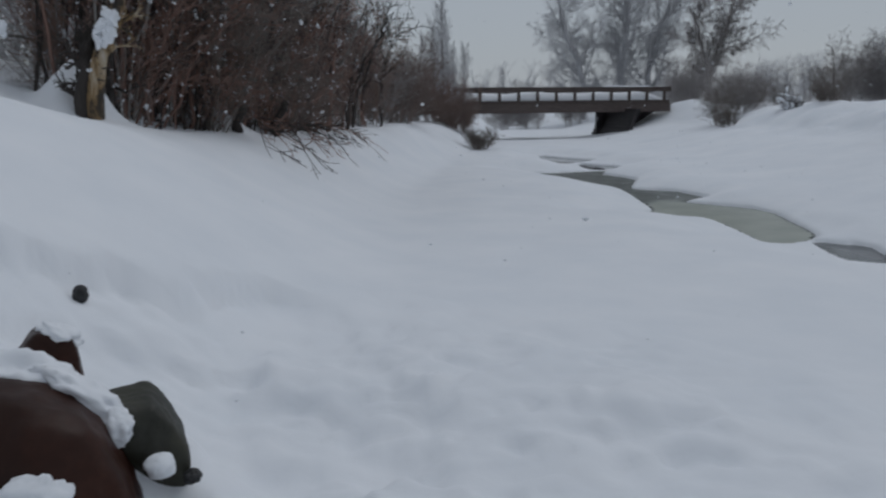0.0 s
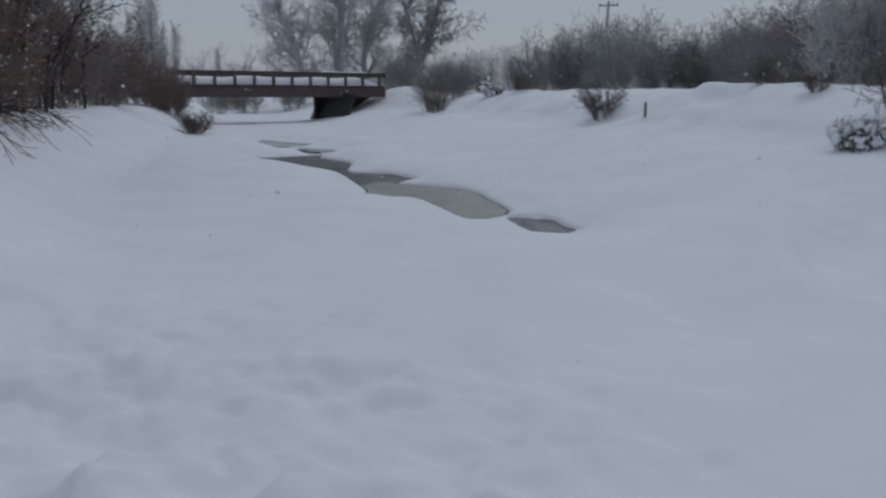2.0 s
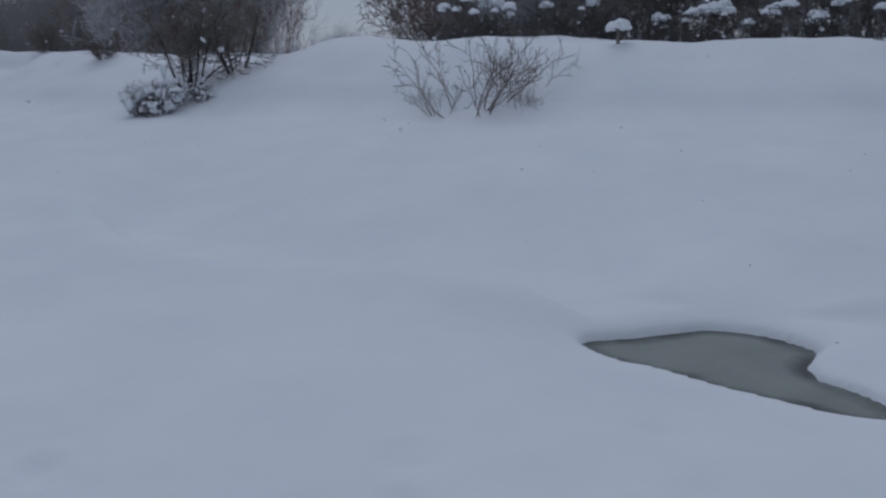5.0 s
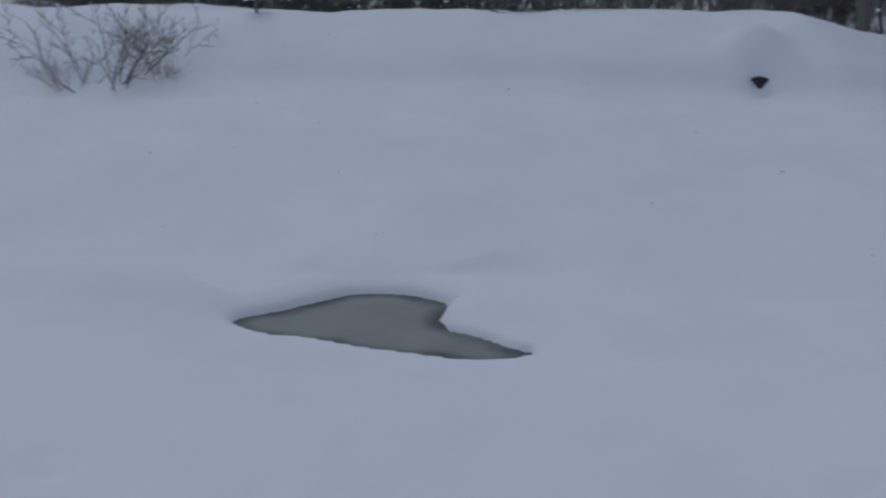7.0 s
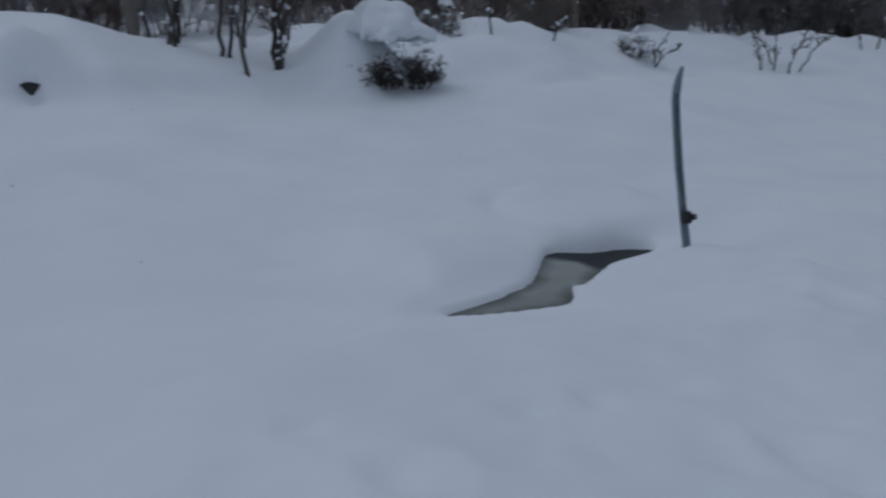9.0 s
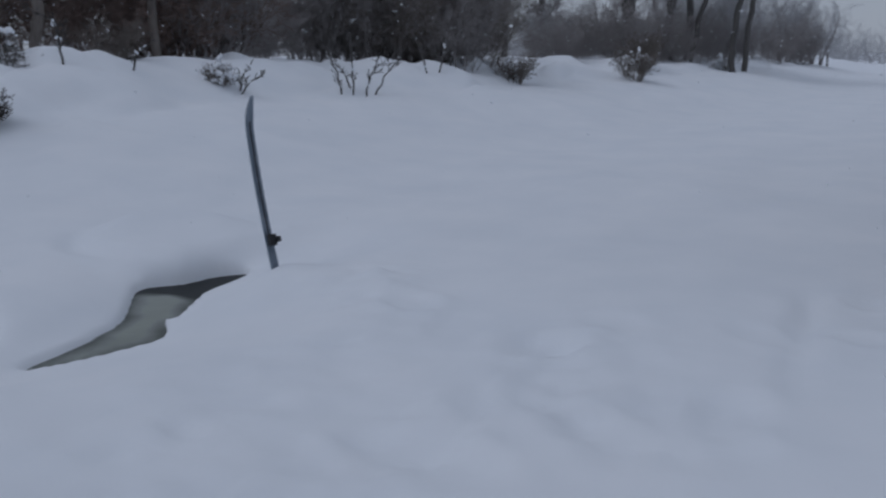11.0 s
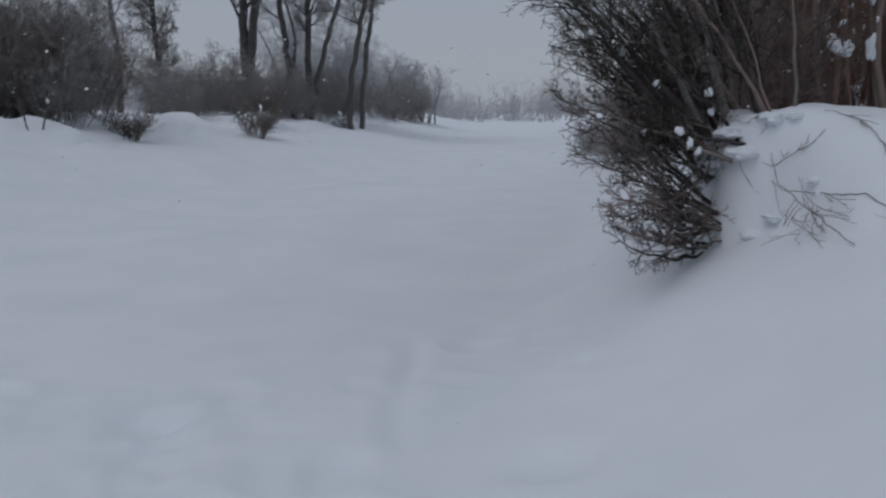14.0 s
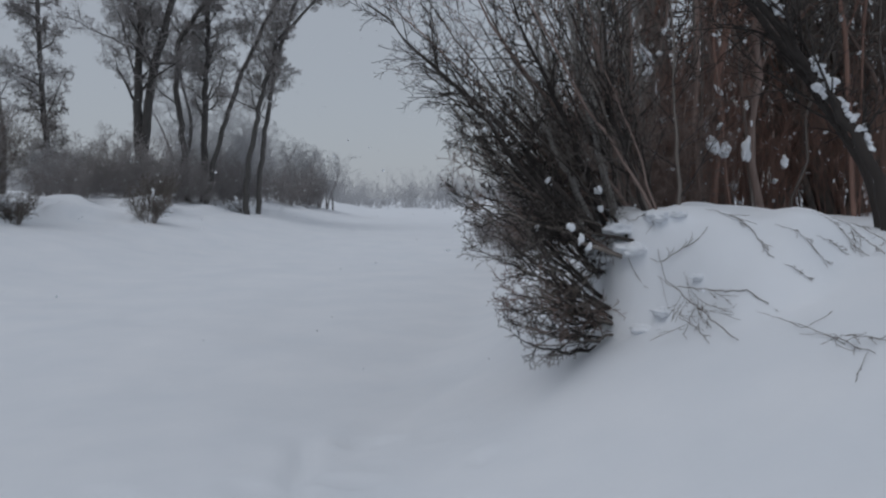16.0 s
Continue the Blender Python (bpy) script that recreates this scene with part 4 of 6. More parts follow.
# thicket behind the big willow
belt(whips, [(9.4, -3.9), (10.4, -4.0), (10.2, -4.5), (11.6, -4.6), (12.6, -5.0), (14, -5.2), (9.9, -5.2), (10.8, -5.6), (9.2, -6.2), (12.4, -5.8), (11.6, -7.2)], "osiers behind the willow", (0.36, 0.52), 0.2)
belt(brush, [(16, -6), (18.5, -6.8), (21, -7.6)], "thicket behind the willow", (0.6, 0.8), 0.3)
belt(brush[:2] + whips[:1], [(9.7, -3.6), (10.4, -3.8), (9.2, -3.5)], "thicket behind the willow", (0.5, 0.62), 0.1)
belt(brush, [(12.8, -5.2)], "thicket behind the willow", (0.55, 0.65), 0.2)
belt(brush + willow[:1], [(11.2, -6.9), (10.0, -7.6)], "thicket behind the willow", (0.7, 0.85), 0.2)
belt(brush + pale_brush, [(23, -9), (26, -10), (30, -11.4), (36, -13.4), (44, -15.5), (12, -9.4)], "thicket behind the willow", (0.6, 0.85))
belt(pale_brush, [(30, -9.9), (35, -11.2), (40, -12.8), (46, -14.2), (54, -15.7), (62, -17.2), (72, -18.7), (84, -19.7)], "brush along the near bank downstream", (0.7, 1.0))
belt(brush + pale_brush, [(31, -6.9), (28, -6.8), (25.5, -6.6), (23, -6.4), (21, -6.2), (19, -6.0), (17, -5.7)], "low brush on the near bank downstream", (0.4, 0.55), 0.3)
belt(thin_tree, [(10.9, -6.9), (10.2, -7.4), (13.8, -9.0), (12.4, -10.2), (17, -9.4)], "trees behind the thicket", (0.9, 1.3))

# the big willow on the near bank: low limbs over the creek, tall ones rising from behind the drift
rngb = random.Random(404)
big = tagged(new("big_willow"), "large leafless willow fanning out beside a snowdrift", "willow")
foot = Vector((6.42, -2.24, 1.12))
left, ahead, up = Vector((0.16, 0.99, 0)), Vector((0.99, -0.16, 0)), Vector((0, 0, 1))
snow = Wood()
FAN = [lv(0.15, 0.12, 0.03, 6, 38, 0.44, 0.1, 0.75, 0.0028, 0.55, 0.35, 3, 0.05, 0.016),
       lv(0.1, 0.15, 0.02, 4, 42, 0.5, 0.12, 0.6, 0.002, 0.7, 0.3, 3, 0.01, 0.012),
       lv(0.08, 0.17, 0.0, 0, 0, 0, 0, 0.5, 0.0017)]


def limb(tip, root, sag, r, mat, twig_mat, twigs, far=0.0, label=""):
    """One long stem from root to tip, given as metres left, up and ahead of the foot, with its twigs."""
    a = foot + left * root[0] + up * root[1] + ahead * root[2]
    c = foot + (left * tip[0] + up * tip[1]) * (1 + far / 6.3) + ahead * far
    n = 12
    mid = a.lerp(c, 0.5) + up * sag
    pts, wave = [], rngb.uniform(0, 6)
    for k in range(n + 1):
        u = k / n
        p = a * (1 - u) ** 2 + mid * 2 * u * (1 - u) + c * u * u
        pts.append(p + (left * math.sin(wave + 5 * u) + up * math.cos(wave * 2 + 6 * u)) * 0.035 * u + Vector((rngb.gauss(0, 1), rngb.gauss(0, 1), rngb.gauss(0, 1))) * 0.012 * min(1, 4 * u))
    long = (c - a).length
    w, sprig = Wood(), Wood()
    radii = [max(0.0035, r * (1 - 0.8 * k / n)) for k in range(n + 1)]
    w.tube(pts, radii, 6)
    stem = mesh_object("stem", w.v, w.f, mat, big, label)
    for k in range(twigs):
        u = 0.18 + 0.82 * (k + rngb.random()) / twigs
        i = min(n - 1, int(u * n))
        d = (pts[i + 1] - pts[i]).normalized()
        side = Vector((rngb.gauss(0, 1), rngb.gauss(0, 1), rngb.gauss(0.25, 0.8)))
        side = (side - d * side.dot(d)).normalized()
        way = (d * rngb.uniform(0.6, 1.2) + side * rngb.uniform(0.45, 0.9)).normalized()
        grow([sprig, sprig], pts[i].lerp(pts[i + 1], u * n - i), way, long * rngb.uniform(0.12, 0.26) * (1.15 - 0.6 * u) + 0.07, max(0.0035, radii[i] * 0.5), 0, FAN, rngb, snow)
    mesh_object("twig_spray", sprig.v, sprig.f, twig_mat, stem)["kind"] = "stuff"


TIPS = [(0.78, 0.06), (0.72, 0.3), (0.82, 0.5), (0.95, 0.74), (1.1, 1.1), (1.22, 1.5), (1.36, 1.95), (1.55, 2.4), (1.4, 2.9), (1.0, 3.3), (0.6, 3.5), (0.1, 3.6), (-0.3, 3.6)]
darks = (BARK_WET, BARK_DARK, BARK_WET, BARK_BROWN)
for k in range(24):
    s = 4.6 * ((k + rngb.random()) / 24) ** 1.15
    i = int(s)
    tl, tu = (TIPS[i][j] + (s - i) * (TIPS[i + 1][j] - TIPS[i][j]) for j in (0, 1))
    size = rngb.uniform(0.6, 1.0)
    limb((tl * size + rngb.gauss(0, 0.04), tu * size + rngb.gauss(0, 0.07)), (rngb.uniform(-0.16, -0.04), rngb.uniform(-0.1, 0.1) + 0.05 * s, rngb.uniform(0.25, 0.6)), rngb.uniform(-0.12, 0.05) if s < 1.5 else rngb.uniform(-0.06, 0.1), rngb.uniform(0.008, 0.018), darks[k % 3], darks[1 + k % 3], 9, rngb.gauss(0.1, 0.35))
for k in range(38):
    s = 3.6 + 8.3 * ((k + rngb.random()) / 38) ** 0.9
    i = int(s)
    tl, tu = (TIPS[i][j] + (s - i) * (TIPS[i + 1][j] - TIPS[i][j]) for j in (0, 1))
    size = rngb.uniform(0.55, 1.0)
    far = rngb.uniform(0.2, 1.5)
    root = (rngb.uniform(-0.25, 0.05) - 0.03 * s, 0.55 + rngb.uniform(-0.1, 0.25), far * 0.8)
    limb((root[0] + (tl - root[0]) * size + rngb.gauss(0, 0.08), root[1] + (tu - root[1]) * size + rngb.gauss(0, 0.08)), root, rngb.uniform(-0.08, 0.12), rngb.uniform(0.009, 0.022), darks[k % 4], darks[(k + 1) % 4], 11, far)
for k in range(12):
    s = 2.6 + 4.6 * (k + rngb.random()) / 12
    i = int(s)
    tl, tu = (TIPS[i][j] + (s - i) * (TIPS[i + 1][j] - TIPS[i][j]) for j in (0, 1))
    size, far = rngb.uniform(0.4, 0.85), rngb.uniform(0.1, 0.8)
    root = (rngb.uniform(-0.25, -0.08), 0.3 + rngb.uniform(0.0, 0.3), 0.6 + far * 0.5)
    limb((root[0] + (tl - root[0]) * size, root[1] + (tu - root[1]) * size), root, rngb.uniform(-0.05, 0.1), rngb.uniform(0.008, 0.016), darks[k % 4], darks[(k + 1) % 3], 14, far)
for tip, root, r in [((1.68, 2.38), (0.0, 0.8, 0.35), 0.03), ((1.34, 2.05), (0.12, 0.72, 0.3), 0.028), ((0.66, 2.4), (-0.1, 0.8, 0.6), 0.032), ((0.1, 2.9), (-0.2, 0.9, 0.8), 0.026)]:
    limb(tip, root, 0.05, r, BARK_WET, BARK_WET, 20, 0.35, "thick dark wet limb")
for tip, root in [((0.68, 2.0), (0.05, 0.9, 0.5)), ((0.55, 2.35), (-0.05, 0.9, 0.7)), ((0.35, 2.6), (-0.15, 0.95, 0.6))]:
    limb(tip, root, -0.04, 0.034, BARK_PALE, BARK_DARK, 6, 0.6, "thick pale grey limb")
for l, u, d, r in [(0.28, 0.86, 0.0, 0.032), (0.06, 1.13, 0.2, 0.034), (0.2, 0.78, 0.05, 0.026), (0.13, 0.72, 0.1, 0.022), (0.42, 1.2, 0.3, 0.02), (0.5, 0.85, 0.2, 0.022), (0.02, 1.0, 0.3, 0.03)]:
    snow.blob(foot + left * l + up * u + ahead * d, r, rngb, 1.1, 12, 16)
mesh_object("snow_load", snow.v, snow.f, SNOW, big, "white lumps of caught snow")["kind"] = "stuff"

# two dark trunks leaning over the drift, with snow lying along their upper side
for k, (dx, dy, r) in enumerate([(0, 0, 0.048), (0.24, -0.08, 0.036)]):
    line = [on(6.92 + dx, -4.85 + dy, -0.2), (6.98 + dx, -4.7 + dy, 2.4), (7.13 + dx, -4.47 + dy, 2.9), (7.28 + dx, -4.24 + dy, 3.32), (7.44 + dx, -3.96 + dy, 3.76), (7.75 + dx, -3.4 + dy, 4.6)]
    rod("leaning_willow_trunk", "dark wet leaning willow trunk carrying clumps of snow", "tree trunk", line, [r, r, r * 0.95, r * 0.9, r * 0.8, r * 0.5], BARK_WET, 12, 9 + k, "leaning trunks beside the drift")
for k, (a, c, r) in enumerate([((7.02, -4.62, 2.62), (7.15, -4.42, 3.0), 0.05), ((7.19, -4.36, 3.1), (7.27, -4.23, 3.34), 0.06), ((7.4, -4.0, 3.72), (7.46, -3.9, 3.88), 0.05), ((7.22, -4.3, 3.05), (7.24, -4.26, 3.12), 0.04)]):
    w, lrng = Wood(), random.Random(k + 3)
    for q in range(11):
        w.blob(Vector(a).lerp(Vector(c), q / 10) + Vector((-0.03, -0.02, 0.045)) + Vector((lrng.gauss(0, 0.01), lrng.gauss(0, 0.01), lrng.gauss(0, 0.01))), r * lrng.uniform(0.45, 0.75), lrng, 0.9, 9, 12)
    tagged(mesh_object("snow_lump", w.v, w.f, SNOW), "ragged strip of snow lying on the leaning trunk", "snow", group="snow on the leaning trunk", kind="stuff")
for k, (x, y, dx, dy, r) in enumerate([(11.1, -5.5, 0.2, 0.4, 0.11), (11.0, -5.85, 0.05, 0.1, 0.08), (10.9, -6.05, 0.05, -0.1, 0.08), (11.7, -5.0, 0.1, 0.3, 0.05), (10.6, -6.6, 0.3, 0.4, 0.09), (12.0, -4.3, 0.2, 0.2, 0.06), (10.3, -6.9, 0.3, 0.5, 0.07), (11.3, -4.4, 0.1, 0.3, 0.045), (12.6, -5.9, 0.3, 0.9, 0.13), (13.4, -7.2, 0.1, 0.5, 0.1), (14.0, -6.4, 0.1, 0.8, 0.11), (12.2, -7.6, 0.2, 0.7, 0.1)]):
    rod("thicket_trunk", "grey-brown bare trunk rising behind the drift", "tree trunk", [on(x, y, -0.3), on(x + dx * 0.3, y + dy * 0.3, 1.2), on(x + dx, y + dy, 3.2), on(x + 1.5 * dx, y + 1.6 * dy, 5.5)], [r, r * 0.95, r * 0.8, r * 0.5], BARK_DARK, 10, 700 + k, "trunks behind the drift")
for k, (a, c) in enumerate([((8.0, -2.7), (8.7, -2.2, 4.3)), ((8.6, -3.2), (9.4, -2.6, 4.8)), ((8.2, -3.0), (8.8, -2.7, 4.0)), ((9.0, -3.6), (9.3, -3.4, 5.0))]):
    rod("pale_stem", "pale grey leaning stem dusted with snow", "stem", [on(*a, -0.2), tuple(0.55 * p + 0.45 * q for p, q in zip(on(*a), c)), c], [0.035, 0.028, 0.015], BARK_PALE, 8, 20 + k, "pale stems behind the willow")
# dark stems crowding behind the drift
trng = random.Random(66)
for k in range(64):
    x = trng.uniform(8.8, 13.5)
    y = -0.09 - (x - 0.4) * trng.uniform(0.36, 0.78)
    z = height(x, y)
    tall, lx, ly, r = trng.uniform(3.2, 6.5), trng.gauss(0, 0.5), trng.gauss(0.3, 0.7), trng.choice((0.014, 0.018, 0.024, 0.03, 0.045))
    mat, label = ((BARK_BROWN, "brown bare stem behind the snowdrift"), (BARK_DARK, "dark brown bare stem behind the snowdrift"), (BARK_RED, "reddish-brown bare stem behind the snowdrift"))[k % 3]
    rod("bare_sapling", label, "sapling", [(x, y, z - 0.2), (x + lx * 0.25, y + ly * 0.25, z + tall * 0.4), (x + lx * 0.65, y + ly * 0.65, z + tall * 0.75), (x + lx, y + ly, z + tall)], [r, r * 0.85, r * 0.6, r * 0.3], mat, 8, 900 + k, "stems behind the snowdrift", TWIGGY, 0.03, caps=4)
for k, (x, y, z, r) in enumerate([(8.9, -3.45, 3.65, 0.05), (8.95, -3.5, 3.5, 0.05), (8.6, -4.05, 2.75, 0.06), (8.65, -4.2, 2.7, 0.065), (8.6, -4.4, 2.72, 0.05), (8.4, -4.7, 2.6, 0.035), (9.3, -4.3, 3.0, 0.035), (9.0, -4.6, 3.2, 0.035)]):
    w = Wood()
    w.blob(Vector((x, y, z)), r, random.Random(k + 60), 1.5, 12, 16)
    tagged(mesh_object("snow_lump", w.v, w.f, SNOW), "lump of snow caught among stems behind the drift", "snow", group="snow caught behind the drift")
SHOOT = [lv(0.08, 0.10, -0.02, 2, 30, 0.5, 0.3, 0.8, 0.002, 0.6, 0.3, 3), lv(0.06, 0.12, 0.0, 0, 0, 0, 0, 0.5, 0.0018)]
for k, (a, c, r, up) in enumerate([((6.42, -2.6), (5.33, -2.67), 0.009, 0.06), ((6.37, -2.62), (5.47, -2.9), 0.008, 0.05), ((5.5, -2.9), (4.39, -2.87), 0.005, 0.03), ((6.35, -2.93), (5.73, -3.06), 0.007, 0.04), ((5.95, -3.2), (5.56, -3.41), 0.005, 0.03), ((5.57, -3.05), (5.42, -3.23), 0.005, 0.03), ((6.9, -2.44), (6.5, -2.5), 0.005, 0.03), ((6.44, -2.58), (6.17, -2.77), 0.007, 0.04), ((6.7, -2.49), (6.47, -2.55), 0.006, 0.05), ((6.1, -3.75), (5.58, -3.77), 0.007, 0.05), ((6.38, -2.58), (5.5, -2.59), 0.004, 0.01), ((5.8, -3.41), (5.71, -3.65), 0.005, 0.03), ((6.2, -2.68), (5.62, -2.8), 0.005, 0.05), ((6.15, -2.72), (5.7, -2.66), 0.004, 0.04), ((5.0, -2.9), (4.5, -2.98), 0.004, 0.03), ((6.2, -3.9), (5.75, -3.95), 0.006, 0.06), ((6.05, -3.55), (5.7, -3.72), 0.005, 0.03)]):
    run = []
    for q in range(7):
        u = q / 6
        x, y = a[0] + (c[0] - a[0]) * u, a[1] + (c[1] - a[1]) * u + 0.04 * math.sin(3.1 * u + k)
        z = height(*a) * (1 - u) + height(*c) * u
        run.append((x, y, max(0.7 * z + 0.3 * height(x, y), height(x, y)) + up * u * (1.2 - u) + 0.003))
    rod("buried_branch", "thin dark branch lying half buried in snow", "branch", run, [r * 0.2, r * 0.34, r * 0.42, r * 0.42, r * 0.35], BARK_DARK, 6, 40 + k, "branches lying on the drift", SHOOT, 0.003, True)

for k in range(34):
    t = vrng.uniform(0, 6.5)
    i = int(t)
    x = EDGE[i][0] + (t - i) * (EDGE[i + 1][0] - EDGE[i][0]) - vrng.uniform(0, 0.4)
    y = EDGE[i][1] + (t - i) * (EDGE[i + 1][1] - EDGE[i][1]) - vrng.uniform(-0.1, 0.8)
    w = Wood()
    up, r = vrng.choice((0.1, 0.15, 0.9, 1.4, 1.8, 2.3)), vrng.uniform(0.07, 0.17)
    w.blob(Vector(on(x, y, up)), r * (1 if up < 0.5 else 0.65), vrng, 0.8 if up < 0.5 else 1.7, 10, 14)
    tagged(mesh_object("snow_lump", w.v, w.f, SNOW), "lump of snow caught among thicket stems", "snow", group="snow lumps in the thicket")

# slanting stems that cross the upright ones at the thicket's head, some with snow on them
crng = random.Random(77)
for k in range(58):
    t = crng.uniform(0.8, 5.6)
    i = int(t)
    x = EDGE[i][0] + (t - i) * (EDGE[i + 1][0] - EDGE[i][0]) + crng.uniform(-0.2, 0.4)
    y = EDGE[i][1] + (t - i) * (EDGE[i + 1][1] - EDGE[i][1]) + crng.uniform(-0.3, 0.45)
    tall, lx, ly, r = crng.uniform(1.2, 3.4), crng.gauss(-0.3, 0.8), crng.gauss(0.6, 0.8), crng.uniform(0.012, 0.03)
    rod("slanting_stem", ("dark wet stem slanting across the thicket", "brown stem slanting across the thicket", "reddish stem slanting across the thicket")[k % 3], "stem", [on(x, y, -0.1), on(x + lx * 0.3, y + ly * 0.35, tall * 0.4), on(x + lx * 0.7, y + ly * 0.75, tall * 0.75), on(x + lx, y + ly, tall)], [r, r * 0.85, r * 0.6, r * 0.3], (BARK_WET, BARK_BROWN, BARK_RED)[k % 3], 6, 1100 + k, "slanting stems in the thicket", TWIGGY, 0.03, caps=5)

ARCH = [lv(0.3, 0.08, -0.02, 2, 30, 0.5, 0.3, 0.8, 0.007, 0.6, 0.3, 3), lv(0.2, 0.1, 0.0, 0, 0, 0, 0, 0.5, 0.006)]
# low arching branches at the upstream thicket's foot
for k in range(28):
    u = (k + vrng.random()) / 28
    x0, y0 = -17.4 - 6.0 * u, -1.75 + 1.3 * u
    x1, y1 = -16.2 - 8.0 * u + vrng.uniform(-1.5, 1.3), -0.85 + 2.2 * u + vrng.uniform(-0.55, 0.2)
    rod("arching_branch", "thin reddish branch arching down to the snow", "branch", [on(x0, y0, vrng.uniform(0.05, 0.3)), on((x0 + x1) / 2 + vrng.uniform(-0.3, 0.3), (y0 + y1) / 2, vrng.uniform(0.12, 0.55)), on(x1, y1, vrng.uniform(0.02, 0.2))], [0.012, 0.01, 0.005], BARK_WET if k % 3 else BARK_RED, 4, 60 + k, "branches at the thicket's foot", ARCH, 0.02)
# broken birch-like trunk and posts there
m, nt, b = material("flaking_wood", 0.85)
n1 = noise_node(nt, 5, 5, 0.6, (1, 1, 0.3))
nt.links.new(ramp(nt, n1, [(0.36, (0.03, 0.026, 0.022)), (0.44, (0.06, 0.045, 0.03)), (0.5, (0.26, 0.17, 0.08)), (0.62, (0.45, 0.38, 0.28)), (0.75, (0.55, 0.52, 0.48))]), b.inputs["Base Color"])
bumped(nt, b, [(n1, 0.6, 0.02)])
rod("broken_trunk", "broken leaning trunk with yellowed bare wood and snow", "tree trunk", [on(-13.59, -3.48, -0.4), (-13.61, -3.36, 2.6), (-13.65, -3.21, 3.06), (-13.69, -3.05, 3.53), (-13.72, -2.88, 4.0), (-13.79, -2.58, 4.9)], [0.13, 0.115, 0.1, 0.09, 0.08, 0.05], m, 3, 81, "", None, 0.012, wob=0.08)
brng = random.Random(30)
for k, (rise, count, r) in enumerate([(2.72, 3, 0.028), (3.12, 7, 0.06), (3.36, 8, 0.07), (3.62, 4, 0.04)]):
    w = Wood()
    for q in range(count):
        lift = rise + brng.uniform(-0.13, 0.13)
        w.blob(Vector((-13.61 - (lift - 2.6) * 0.08 + 0.1, -3.38 + (lift - 2.6) * 0.33 + brng.uniform(-0.12, 0.07), lift)), r * brng.uniform(0.6, 1.2), brng, 1.6, 12, 16)
    tagged(mesh_object("snow_lump", w.v, w.f, SNOW), "ragged snow stuck on the broken trunk", "snow", group="snow on the broken trunk", kind="stuff")
rod("leaning_log", "dark shaggy log leaning against the broken trunk", "log", [on(-13.61, -3.60, -0.3), (-13.63, -3.54, 2.7), (-13.69, -3.44, 3.15)], [0.1, 0.11, 0.07], BARK_WET, 26, 82)
rod("stub", "short dark stub leaning out of the snow", "stump", [on(-19.3, -1.3, -0.2), on(-19.35, -1.15, 0.35), on(-19.4, -0.95, 0.75)], [0.1, 0.09, 0.08], BARK_WET, 0, 83)
rod("stub", "dark stub under a lump of snow", "stump", [on(-17.6, -1.9, -0.2), on(-17.6, -1.8, 0.3), on(-17.65, -1.7, 0.5)], [0.11, 0.1, 0.08], BARK_WET, 2, 84)

# ---- single plants and posts on the far bank ----
STRAWS = shrub("dry_shrub", "low dry fanning shrub on the far bank", 203, 15, 1.75, 0.25, 1.15, 0.011, [dict(STRAW_SPEC[0], kids=5), dict(STRAW_SPEC[1], kids=4), STRAW_SPEC[2]], STRAW, STRAW)
plant(STRAWS, USED, -5.15, 13.45, 0, 1.15, "dry shrubs on the far bank", 0.05)
plant(STRAWS, USED, -4.44, 13.85, 140, 0.62, "dry shrubs on the far bank", 0.05)
plant(STRAWS, USED, -4.25, 13.45, 60, 0.28, "dry shrubs on the far bank", 0.05)
plant(STRAWS, USED, -5.55, 13.35, 200, 0.45, "dry shrubs on the far bank", 0.05)
TUFT = shrub("tuft_shrub", "small dark tufted shrub in the snow", 211, 34, 0.95, 0.16, 0.45, 0.01, STRAW_SPEC, BARK_DARK, BARK_DARK)
for x, y, s, turn in [(-22.6, 16.0, 1.35, 20), (-17.9, 17.8, 0.7, 80), (-14.9, 16.4, 0.5, 10), (-33.2, 19.5, 0.8, 50), (-37.5, 17.5, 0.9, 80), (-38.5, 6.6, 1.0, 0), (-39.2, 6.9, 0.85, 30), (27.3, 8.2, 0.9, 60), (15.4, 13.4, 0.9, 70), (37.8, 5.9, 1.3, 10), (32.4, 5.3, 1.1, 60)]:
    plant(TUFT, USED, x, y, turn, s, "tufts on the banks", 0.04)
rod("stake", "short dark wooden stake standing in snow", "stake", [on(-19.9, 15.5, -0.2), on(-19.9, 15.5, 0.2), on(-19.88, 15.48, 0.45)], [0.04, 0.04, 0.035], BARK_DARK, 0, 90)
rod("sapling", "thin bare sapling on the far bank", "sapling", [on(-32.8, 19.7, -0.2), on(-32.9, 19.6, 0.9), on(-33, 19.5, 2.2)], [0.03, 0.025, 0.01], BARK_DARK, 6, 91)
capped_stub = rod("stub", "short leaning stub on the bank's brow", "stump", [on(-3.09, 15.1, -0.2), on(-3.09, 15.1, 0.1), on(-3.1, 15.05, 0.28)], [0.03, 0.03, 0.025], BARK_DARK, 0, 92)
